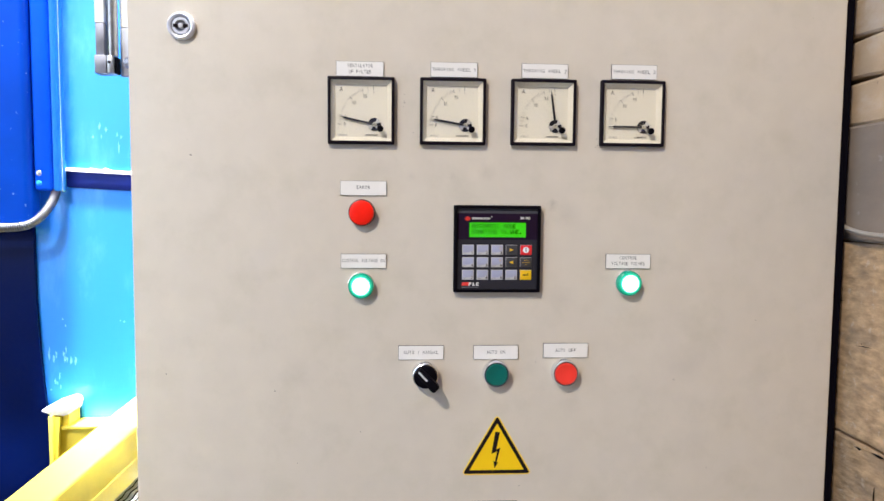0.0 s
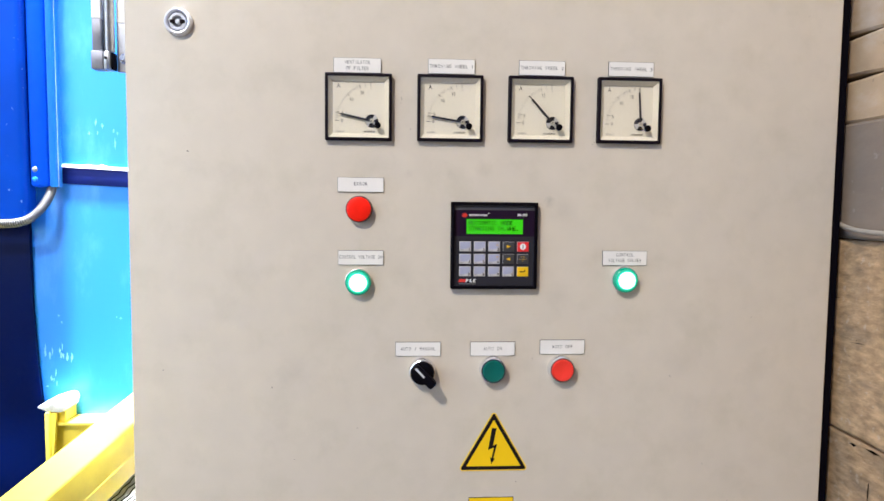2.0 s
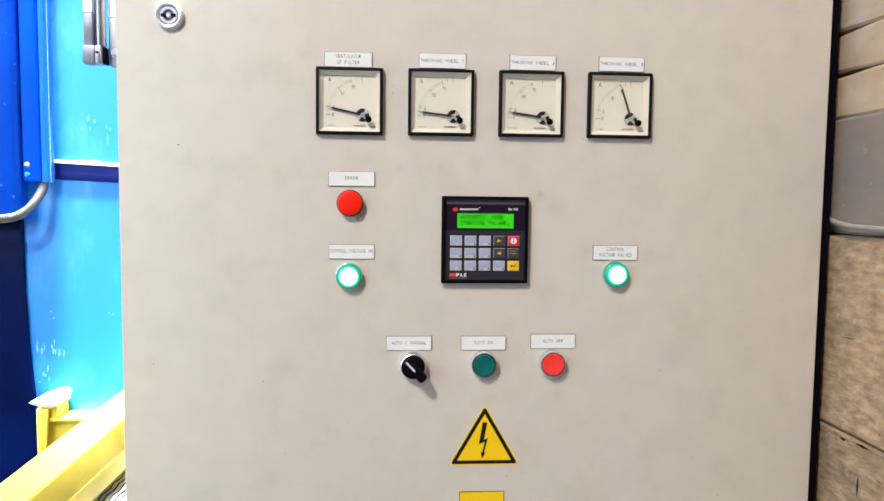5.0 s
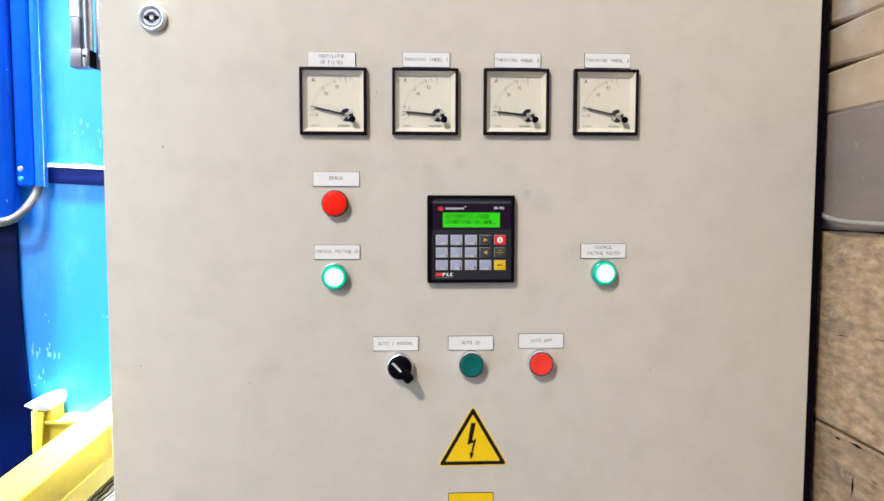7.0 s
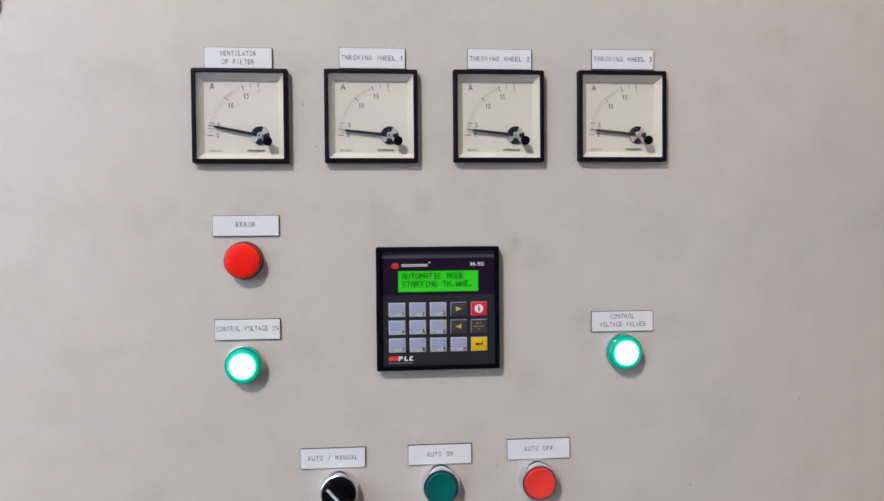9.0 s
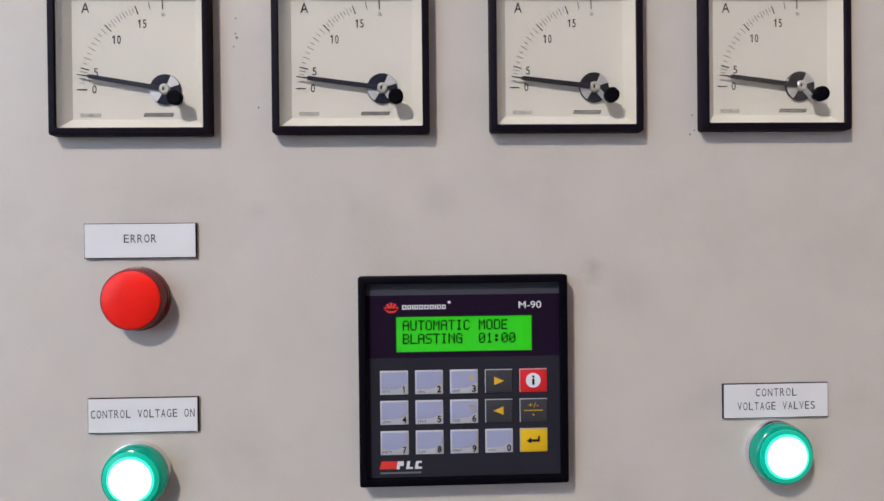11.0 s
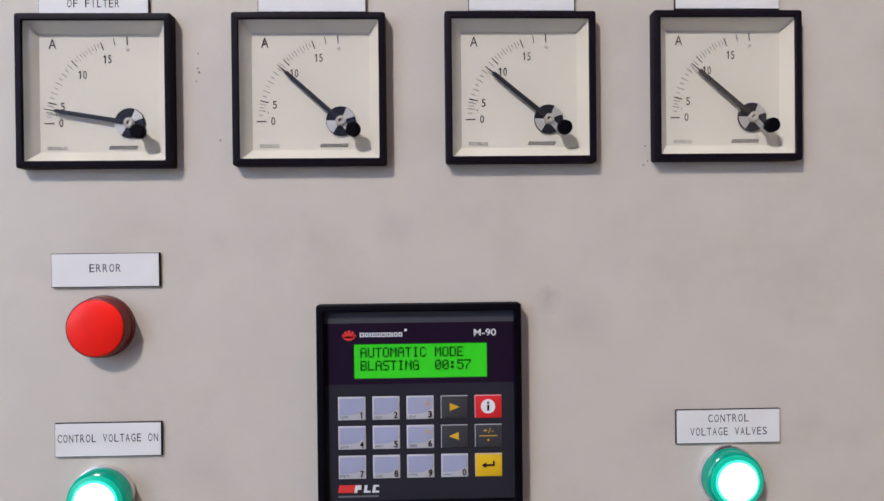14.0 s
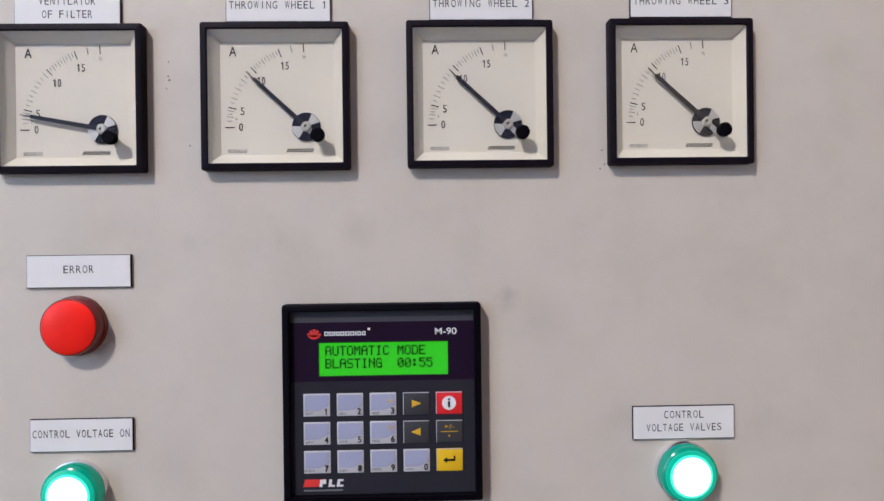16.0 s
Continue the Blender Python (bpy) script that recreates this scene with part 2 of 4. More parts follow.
# ---- mesh helpers ----
def mesh_of(name, bm, material):
    me = bpy.data.meshes.new(name)
    bmesh.ops.recalc_face_normals(bm, faces=bm.faces)
    bm.to_mesh(me)
    bm.free()
    me.materials.append(material)
    me.set_sharp_from_angle(angle=radians(32))
    return me


def part(name, bm, material, parent=None, label=""):
    ob = new(name, mesh_of(name, bm, material))
    ob.parent = parent
    return tagged(ob, label)


def thing(name, m, label, category, group=""):
    ob = new(name)
    ob.empty_display_size = 0.02
    ob.matrix_world = m
    return tagged(ob, label, category, group)


def box(bm, x0, x1, y0, y1, z0, z1, bevel=0.0, segs=2):
    r = bmesh.ops.create_cube(bm, size=1, matrix=Matrix.Translation(((x0 + x1) / 2, (y0 + y1) / 2, (z0 + z1) / 2)) @ Matrix.Diagonal((x1 - x0, y1 - y0, z1 - z0, 1)))
    if bevel:
        es = list({e for v in r["verts"] for e in v.link_edges})
        bmesh.ops.bevel(bm, geom=es, offset=bevel, segments=segs, affect="EDGES", profile=0.5)
    return bm


def boxed(*a, **k):
    return box(bmesh.new(), *a, **k)


def lathe(profile, cx=0.0, cz=0.0, segs=48, bm=None):
    """Turned round an axis along y; profile rows are radius and y, from front to back."""
    bm = bm or bmesh.new()
    rings = []
    for r, y in profile:
        if r < 1e-7:
            rings.append([bm.verts.new((cx, y, cz))])
        else:
            rings.append([bm.verts.new((cx + r * math.cos(2 * math.pi * i / segs), y, cz + r * math.sin(2 * math.pi * i / segs))) for i in range(segs)])
    for a, b in zip(rings, rings[1:]):
        for i in range(segs):
            j = (i + 1) % segs
            vs = [a[i % len(a)], a[j % len(a)], b[j % len(b)], b[i % len(b)]]
            vs = list(dict.fromkeys(vs))
            if len(vs) > 2:
                f = bm.faces.new(vs)
                f.smooth = True
    return bm


def prism(pts, y0, y1, bm=None):
    """An outline in x and z, given thickness from y0 (front) to y1."""
    bm = bm or bmesh.new()
    a = [bm.verts.new((x, y0, z)) for x, z in pts]
    b = [bm.verts.new((x, y1, z)) for x, z in pts]
    bm.faces.new(a)
    bm.faces.new(b[::-1])
    for i in range(len(pts)):
        j = (i + 1) % len(pts)
        bm.faces.new((a[i], b[i], b[j], a[j]))
    return bm


def ring_frame(outer, inner, y_out, y_in, back, bm=None, r=0.0012):
    """A square frame with rounded corners: half sizes of its outer and inner edge, front at y_out, inner lip at y_in."""
    bm = bm or bmesh.new()

    def loop(h, y, rr):
        pts = []
        for sx, sz, a0 in ((1, 1, 0), (-1, 1, 90), (-1, -1, 180), (1, -1, 270)):
            for k in range(5):
                a = radians(a0 + 22.5 * k)
                pts.append(bm.verts.new((sx * (h - rr) + rr * math.cos(a), y, sz * (h - rr) + rr * math.sin(a))))
        return pts
    loops = [loop(outer, back, r), loop(outer, y_out + 0.0009, r), loop(outer - 0.0003, y_out + 0.0003, r), loop(outer - 0.0009, y_out, r), loop(inner + 0.0003, y_out, r * 0.5), loop(inner, y_out + 0.0003, r * 0.4), loop(inner, y_in, r * 0.4)]
    for a, b in zip(loops, loops[1:]):
        for i in range(len(a)):
            j = (i + 1) % len(a)
            bm.faces.new((a[i], a[j], b[j], b[i]))
    return bm


def tube(pts, r, segs=16, rib=0.0, pitch=0.004, step=0.001):
    """A tube along a smooth line through pts; rib and pitch give it corrugations."""
    pts = [Vector(p) for p in pts]
    line = []
    for i in range(len(pts) - 1):
        p0, p1, p2, p3 = pts[max(i - 1, 0)], pts[i], pts[i + 1], pts[min(i + 2, len(pts) - 1)]
        n = max(2, int((p2 - p1).length / step))
        for k in range(n):
            t = k / n
            line.append(0.5 * (2 * p1 + (p2 - p0) * t + (2 * p0 - 5 * p1 + 4 * p2 - p3) * t * t + (3 * p1 - p0 - 3 * p2 + p3) * t ** 3))
    line.append(pts[-1])
    bm = bmesh.new()
    last, run, side = None, 0.0, Vector((0.3, 0.5, 0.8))
    for i, p in enumerate(line):
        d = (line[min(i + 1, len(line) - 1)] - line[max(i - 1, 0)]).normalized()
        side = (side - d * side.dot(d)).normalized()
        up = d.cross(side)
        if i:
            run += (p - line[i - 1]).length
        rr = r + rib * math.cos(2 * math.pi * run / pitch)
        ring = [bm.verts.new(p + rr * (math.cos(a) * side + math.sin(a) * up)) for a in [2 * math.pi * k / segs for k in range(segs)]]
        if last:
            for k in range(segs):
                f = bm.faces.new((last[k], last[(k + 1) % segs], ring[(k + 1) % segs], ring[k]))
                f.smooth = True
        else:
            bm.faces.new(ring[::-1])
        last = ring
    bm.faces.new(last)
    return bm


def lettering(text, cx, cz, height, width=0.0, y=0.0, depth=0.0002, bold=0.0, bm=None, mono=0.0):
    """Words as mesh, centred at cx, cz, facing -y, with capitals of that height (and that width over all)."""
    bm = bm or bmesh.new()
    if mono:
        left = cx - mono * (len(text) - 1) / 2
        for i, ch in enumerate(text):
            if ch != " ":
                lettering(ch, left + i * mono, cz if ch not in ".:" else (cz - height * 0.42 if ch == "." else cz), height if ch != "." else height * 0.16, mono * ({".": 0.2, ":": 0.2, "I": 0.14, "1": 0.16, "/": 0.6}.get(ch, 0.74)), y, depth, bold, bm)
        return bm
    if text == "1":
        s, f = height * 0.065, height * 0.24
        return prism([(cx - s, cz - height / 2), (cx + s, cz - height / 2), (cx + s, cz + height / 2), (cx - s * 0.4, cz + height / 2), (cx - f, cz + height * 0.30), (cx - f, cz + height * 0.20), (cx - s, cz + height * 0.30)], y, y + 0.00005, bm)
    data = bpy.data.curves.new("lettering", "FONT")
    data.body, data.size, data.offset = text, 1.0, bold
    ob = new("lettering", data)
    dg = bpy.context.evaluated_depsgraph_get()
    dg.update()
    me = bpy.data.meshes.new_from_object(ob.evaluated_get(dg))
    bpy.data.objects.remove(ob)
    co = np.array([v.co[:2] for v in me.vertices])
    lo, hi = co.min(0), co.max(0)
    sz = height / max(hi[1] - lo[1], 1e-6)
    sx = width / max(hi[0] - lo[0], 1e-6) if width else sz
    vs = [bm.verts.new((cx + (p[0] - (lo[0] + hi[0]) / 2) * sx, y, cz + (p[1] - (lo[1] + hi[1]) / 2) * sz)) for p in co]
    fs = [bm.faces.new([vs[i] for i in f.vertices]) for f in me.polygons]
    bpy.data.meshes.remove(me)
    bpy.data.curves.remove(data)
    return bm


# ---- setting: hall ----
def structure(name, bm, material, label):
    ob = part(name, bm, material, None, label)
    return tagged(ob, kind="structure")


structure("floor", boxed(-6, 0.7, -2.75, 3.2, -0.15, 0), M_CONCRETE, "bare grey concrete hall floor")
# roof and walls are unseen, added to shape the light
bm = boxed(-6, 0.7, -2.75, -0.5, 4.2, 4.35)
box(bm, -6, 0.7, 0.6, 3.2, 4.2, 4.35)
box(bm, -6, -1.6, -0.5, 0.6, 4.2, 4.35)
box(bm, 0.0, 0.7, -0.5, 0.6, 4.2, 4.35)
structure("ceiling", bm, M_HALL, "unseen hall roof with a roof light, blue for fill")
structure("wall_north", boxed(-6, 0.7, 3.05, 3.2, 0, 4.2), M_HALL, "unseen hall wall, blue for fill")
structure("wall_west", boxed(-6.15, -6, -2.75, 3.2, 0, 4.2), M_HALL, "unseen hall wall, blue for fill")
# the unseen wall behind the camera; gate and high window added to let light in
bm = boxed(-6, -5.8, -2.75, -2.6, 0, 4.2)
box(bm, -5.8, -2.0, -2.75, -2.6, 3.9, 4.2)
box(bm, -2.0, -1.85, -2.75, -2.6, 0, 4.2)
box(bm, -1.85, -1.25, -2.75, -2.6, 0, 3.65)
box(bm, -1.85, -1.25, -2.75, -2.6, 4.15, 4.2)
box(bm, -1.25, 0.7, -2.75, -2.6, 0, 4.2)
structure("wall_south", bm, M_HALL, "unseen hall wall, gate sized for sky fill")
# unseen ground, kept pale to bounce more fill through the gate
g = boxed(-60, 60, -60, 60, -0.3, -0.16)
structure("ground", g, M_YARD, "unseen pale yard, bouncing light through the gate")

wall = structure("wall_east", boxed(0.447, 0.70, -2.60, 3.05, 0, 4.2), M_BACKWOOD, "wall of rough weathered timber boards")
LEVELS = [0.0, 0.2, 0.4, 0.6, 0.8, 1.0, 1.211, 1.440, 1.575, 1.626, 1.674, 1.722, 1.770, 1.96, 2.16, 2.36, 2.6]
rnd = random.Random(4)
for z0, z1 in zip(LEVELS, LEVELS[1:]):
    thin = z1 - z0 < 0.1
    bm = bmesh.new()
    n = 60
    rows = []
    for i in range(n + 1):
        y = -1.2 + 1.8 * i / n
        # the upper joints are open beside the cabinet and smeared shut further out
        gap, gap1 = [0.0002 if z == 1.575 else 0.0003 + 0.0027 * min(1, max(0, (y + 0.030 + 0.012 * math.sin(z * 90)) / 0.05)) if 1.6 < z < 1.8 else 0.0012 for z in (z0, z1)]
        wob = 0.0012 * noise.noise((y * 9, z0 * 3, 0)) + (0.0012 if not thin else 0) * noise.noise((y * 40, z0 * 5, 2))
        wob2 = 0.0012 * noise.noise((y * 9, z1 * 3, 7)) + 0.001 * noise.noise((y * 50, z1 * 5, 4))
        x = 0.420 + rnd.uniform(-0.0006, 0.0006)
        rows.append([bm.verts.new(p) for p in ((0.4465, y, z0 + gap), (x + 0.002, y, z0 + gap + wob), (x, y, z0 + gap + 0.003 + wob), (x, y, z1 - gap1 - 0.003 + wob2), (x + 0.002, y, z1 - gap1 + wob2), (0.4465, y, z1 - gap1))])
    for a, b in zip(rows, rows[1:]):
        for k in range(5):
            bm.faces.new((a[k], a[k + 1], b[k + 1], b[k]))
    bm.faces.new(rows[0][::-1])
    bm.faces.new(rows[-1])
    board = part("board", bm, M_LIMED if z0 > 1.5 else M_GREYWASH if z0 > 1.4 else M_WOOD, wall)
    # drying cracks and nail holes
    for k in range(0 if thin or z0 > 1.4 else 11):
        y, z, ln = rnd.uniform(-0.14, 0.05), rnd.uniform(z0 + 0.01, z1 - 0.01), rnd.choice((0.002, 0.004, 0.012, 0.03))
        th = rnd.uniform(0.0004, 0.0010)
        tilt = rnd.uniform(-0.12, 0.12)
        bm = bmesh.new()
        q = [bm.verts.new((0.4190, yy, zz)) for yy, zz in ((y, z), (y + ln * 0.5, z + th + tilt * ln * 0.5), (y + ln, z + tilt * ln), (y + ln * 0.5, z - th * 0.6 + tilt * ln * 0.5))]
        f = bm.faces.new(q)
        bmesh.ops.solidify(bm, geom=[f], thickness=0.0008)
        part("crack", bm, M_BACKWOOD, board)
    if z0 == 1.0:
        # end joint of two boards, with a splintered edge beside the seam
        for pts in (((-0.0445, 1.146), (-0.0437, 1.158), (-0.0448, 1.170), (-0.0460, 1.170), (-0.0462, 1.156)), ((-0.022, 1.205), (-0.016, 1.2055), (-0.009, 1.204), (-0.015, 1.203), (-0.018, 1.202)), ((-0.060, 1.2075), (-0.050, 1.2085), (-0.036, 1.207), (-0.051, 1.2055))):
            bm = bmesh.new()
            f = bm.faces.new([bm.verts.new((0.4190, yy, zz)) for yy, zz in pts])
            bmesh.ops.solidify(bm, geom=[f], thickness=0.0008)
            part("crack", bm, M_BACKWOOD, board)


# ---- control cabinet ----
DL, DR, DB, DT = -0.3945, 0.3925, 0.12, 1.86
cab = thing("control_cabinet", pose(0, 0, 0), "light grey-beige painted steel control cabinet with closed door", "cabinet")
bm = boxed(DL + 0.008, DR - 0.008, 0.066, 0.40, 0.10, 1.88, bevel=0.003)
for x0, x1, z0, z1 in ((DL + 0.008, DL + 0.030, 0.10, 1.88), (DR - 0.030, DR - 0.008, 0.10, 1.88), (DL + 0.030, DR - 0.030, 0.10, 0.14), (DL + 0.030, DR - 0.030, 1.84, 1.88)):
    box(bm, x0, x1, 0.022, 0.067, z0, z1)
part("body", bm, M_PANEL, cab)
part("plinth", boxed(DL + 0.02, DR - 0.02, 0.04, 0.39, 0, 0.10, bevel=0.003), M_RUBBERGAP, cab, "dark plinth")
bm = bmesh.new()
for x0, x1, z0, z1 in ((DL + 0.012, DL + 0.028, DB + 0.01, DT - 0.01), (DR - 0.028, DR - 0.012, DB + 0.01, DT - 0.01), (DL + 0.028, DR - 0.028, DB + 0.01, DB + 0.026), (DL + 0.028, DR - 0.028, DT - 0.026, DT - 0.01)):
    box(bm, x0, x1, 0.0165, 0.0215, z0, z1)
part("gasket", bm, M_RUBBERGAP, cab, "black rubber door seal")
# added black strip standing in for the shade between door edge and timber wall
part("gap_shade", boxed(DR + 0.0006, DR + 0.0092, 0.002, 0.018, DB, DT, bevel=0.001), M_RUBBERGAP, cab, "added black strip for the dark gap along the door edge")
# the door, with square cut-outs for the operator panel and the four ammeters
MX = [-0.1492, -0.0502, 0.0492, 0.1484]
bm = bmesh.new()
holes = [(-0.0455, 0.0455, 1.3853, 1.4763)] + [(x - 0.0308, x + 0.0308, 1.5500, 1.6112) for x in MX]
XS = sorted({DL, DR} | {h[i] for h in holes for i in (0, 1)})
ZS = sorted({DB, DT} | {h[i] for h in holes for i in (2, 3)})
EDGE = [(0.0022, 0.0), (0.0012, 0.0003), (0.0003, 0.0012), (0.0, 0.0022), (0.0, 0.016)]      # rounded upright edges of the door
vs = {(i, k, y): bm.verts.new((XS[i] + (EDGE[0][0] * ((i == 0) - (i == len(XS) - 1)) if y == 0.0 else 0.0), y, ZS[k])) for i in range(len(XS)) for k in range(len(ZS)) for y in (0.0, 0.016)}


def solid(i, k):
    if not (0 <= i < len(XS) - 1 and 0 <= k < len(ZS) - 1):
        return False
    x, z = (XS[i] + XS[i + 1]) / 2, (ZS[k] + ZS[k + 1]) / 2
    return not any(h[0] < x < h[1] and h[2] < z < h[3] for h in holes)


for i in range(len(XS) - 1):
    for k in range(len(ZS) - 1):
        if solid(i, k):
            for y in (0.0, 0.016):
                bm.faces.new((vs[i, k, y], vs[i + 1, k, y], vs[i + 1, k + 1, y], vs[i, k + 1, y]))
            for di, dk, a, b in ((-1, 0, (i, k), (i, k + 1)), (1, 0, (i + 1, k), (i + 1, k + 1)), (0, -1, (i, k), (i + 1, k)), (0, 1, (i, k + 1), (i + 1, k + 1))):
                outer = 0 if (di == -1 and i == 0) else len(XS) - 1 if (di == 1 and i == len(XS) - 2) else None
                if outer is not None:
                    for (e0, y0), (e1, y1) in zip(EDGE, EDGE[1:]):
                        sg = 1 if outer == 0 else -1
                        f = bm.faces.new([bm.verts.new((XS[outer] + sg * e, y, z)) for e, y, z in ((e0, y0, ZS[k]), (e1, y1, ZS[k]), (e1, y1, ZS[k + 1]), (e0, y0, ZS[k + 1]))])
                        f.smooth = True
                elif not solid(i + di, k + dk):
                    bm.faces.new((vs[(*a, 0.0)], vs[(*b, 0.0)], vs[(*b, 0.016)], vs[(*a, 0.016)]))
bmesh.ops.delete(bm, geom=[v for v in bm.verts if not v.link_faces], context="VERTS")
bmesh.ops.remove_doubles(bm, verts=bm.verts, dist=0.00002)
door = part("door", bm, M_PANEL, cab)
# small dirt specks on the paint
rnd = random.Random(5)
for x, z, r in ((-0.103, 1.598, 0.0004), (-0.1032, 1.591, 0.0005), (-0.1026, 1.589, 0.0006), (-0.104, 1.585, 0.0004), (-0.093, 1.557, 0.0005), (0.110, 1.553, 0.0005), (0.109, 1.544, 0.0005), (0.111, 1.546, 0.0004), (-0.331, 1.530, 0.0011), (-0.361, 1.292, 0.0007), (-0.244, 1.272, 0.0008), (0.03, 1.16, 0.0006), (-0.22, 1.19, 0.0006), (0.30, 1.35, 0.0006), (-0.15, 1.225, 0.0005)):
    pts = [(x + r * math.cos(a) * rnd.uniform(0.6, 1.3), z + r * math.sin(a) * rnd.uniform(0.6, 1.4)) for a in [2 * math.pi * q / 8 for q in range(8)]]
    part("speck", prism(pts, -0.00015, 0.0), M_SPECK, door)
# quarter-turn lock
LX, LZ = -0.338, 1.6645
lock = part("lock", lathe([(0.0100, -0.0030), (0.0108, -0.0056), (0.0122, -0.0060), (0.0138, -0.005), (0.0146, -0.002), (0.0146, 0.0)], LX, LZ), M_LOCK, door, "round chrome quarter-turn lock")
part("groove", lathe([(0.0, -0.0010), (0.0100, -0.0010), (0.0101, -0.0030)], LX, LZ), M_PALE, lock)
part("cylinder", lathe([(0.0056, -0.0030), (0.0060, -0.0050), (0.0086, -0.0050), (0.0090, -0.0042), (0.0091, -0.0010)], LX, LZ), M_LOCK, lock)
part("pin", lathe([(0.0, -0.0050), (0.0020, -0.0050), (0.0027, -0.0044), (0.0027, -0.0010)], LX, LZ), M_LOCK, lock)
for sx in (-1, 1):
    part("key_slot", boxed(LX + sx * 0.0052 - 0.0027, LX + sx * 0.0052 + 0.0027, -0.0053, -0.0012, LZ - 0.0020, LZ + 0.0016, bevel=0.0004), M_INK, lock, "dark key slot")


# ---- ammeters ----
PX, PZ = 0.0140, -0.0142          # needle axis in the ammeter's face


def spoke(bm, angle, r0, r1, w, y):
    c, s = -math.cos(radians(angle)), math.sin(radians(angle))
    pts = [(PX + c * r + s * o, PZ + s * r - c * o) for r, o in ((r0, -w), (r0, w), (r1, w), (r1, -w))]
    bm.faces.new([bm.verts.new((x, y, z)) for x, z in pts])


NY = -0.0016                      # depth of the needle


def hollow(bm, x, z, w, h, lean, line, y):
    """A small slanted open outline, standing for one sign of writing that is too small to read."""
    def q(a, c):
        return (x + a + lean * c / h, z + c)
    for x0, x1, z0, z1 in ((0, w, 0, line), (0, w, h - line, h), (0, line, line, h - line), (w - line, w, line, h - line)):
        prism([q(x0, z0), q(x1, z0), q(x1, z1), q(x0, z1)], y, y + 0.00005, bm)


def ammeter(x, z, label, shift):
    a = thing("ammeter", pose(x, 0, z), label, "meter", "row of ammeters on the door")
    part("bezel", ring_frame(0.0358, 0.0325, -0.0064, -0.0048, 0.0), M_BEZEL, a, "square black plastic bezel")
    part("case", boxed(-0.0300, 0.0300, 0.0013, 0.0450, -0.0290, 0.0290), M_BLACK, a)
    # sloping surround between window and dial
    bm = bmesh.new()
    lp = [[bm.verts.new((sx * h, y, sz * h)) for sx, sz in ((-1, -1), (1, -1), (1, 1), (-1, 1))] for h, y in ((0.0330, -0.0052), (0.0276, 0.0006))]
    for i in range(4):
        bm.faces.new((lp[0][i], lp[0][(i + 1) % 4], lp[1][(i + 1) % 4], lp[1][i]))
    part("surround", bm, M_MASK, a)
    dial = part("dial", boxed(-0.0278, 0.0278, 0.0004, 0.0012, -0.0278, 0.0278), M_DIAL, a, "cream dial card with ampere scale")
    y = 0.00025
    printed = []
    bm = bmesh.new()
    for ang in (0, 14, 46, 69, 87):
        spoke(bm, ang, 0.0362, 0.0402 if ang else 0.0408, 0.00024, y)
    spoke(bm, 78, 0.0368, 0.0402, 0.00016, y)
    printed.append(("main_marks", bm, M_INK))
    bm = bmesh.new()
    fine = [4.5, 7.5, 9.5, 11.8] + [14 + 32 * i / 9 for i in range(1, 9)] + [46 + 23 * i / 10 for i in range(1, 10)]
    for i, ang in enumerate(fine):
        spoke(bm, ang, 0.0368 if i % 2 else 0.0377, 0.0402 if i % 2 else 0.0398, 0.00013, y)
    printed.append(("fine_marks", bm, M_FAINT))
    bm = bmesh.new()
    for word, dx, dz, h in (("0", -0.0338, 0.0002, 0.0036), ("5", -0.0330, 0.0078, 0.0036), ("10", -0.0236, 0.0224, 0.0037), ("15", -0.0120, 0.0296, 0.0037), ("A", -0.0374, 0.0366, 0.0046)):
        lettering(word, PX + dx + 0.0008, PZ + dz, h, h * 0.52 * (1.5 if word == "A" else 1), y, bm=bm, mono=h * 0.58 if len(word) == 2 else 0)
    printed.append(("numerals", bm, M_INK))
    bm = lettering("30", PX - 0.0017, PZ + 0.0338, 0.0014, 0.0017, y)
    printed.append(("end_mark", bm, M_FAINT))
    printed.append(("small_mark", boxed(PX - 0.0354, PX - 0.0351, y, y + 0.00005, PZ + 0.0036, PZ + 0.0047), M_FAINT))
    for name, bm, material in printed:
        bmesh.ops.transform(bm, matrix=Matrix.Translation((PX + shift, 0, PZ)) @ Matrix.Diagonal((1, 1, 1.02, 1)) @ Matrix.Translation((-PX, 0, -PZ)), verts=bm.verts)
        part(name, bm, material, dial)
    # class symbols and maker's writing
    bm = bmesh.new()
    for xs, w in ((-0.0243, 0.0009), (-0.0229, 0.0016), (-0.0207, 0.0009), (-0.0194, 0.0007), (-0.0168, 0.0014)):
        hollow(bm, xs, -0.0266, w, 0.0015, 0.0, 0.00022, y)
    box(bm, -0.0183, -0.0173, y, y + 0.00005, -0.0266, -0.0263)
    box(bm, -0.0179, -0.0177, y, y + 0.00005, -0.0263, -0.0250)
    part("symbols", bm, M_FAINT, dial)
    bm = bmesh.new()
    xs = 0.0040
    for w in (0.0014, 0.0004, 0.0014, 0.0014, 0.0014, 0.0013, 0.0015, 0.0013):
        hollow(bm, xs, -0.0265, w, 0.0016, 0.0006, 0.00034, y)
        xs += w + 0.0004
    part("maker_mark", bm, M_INK, dial)
    # movement: dark disc, bright three-armed plate, screw
    hub = part("hub", lathe([(0.0, -0.0008), (0.0066, -0.0008), (0.0070, -0.0005), (0.0070, 0.0004)], PX, PZ), M_HUB, a, "dark hub with bright metal plate")
    bm = bmesh.new()
    for mid, half, rr in ((42, 24, 0.0068), (208, 30, 0.0068)):
        pts = [(PX, PZ)] + [(PX + rr * math.cos(radians(mid + d)), PZ + rr * math.sin(radians(mid + d))) for d in np.linspace(-half, half, 9)]
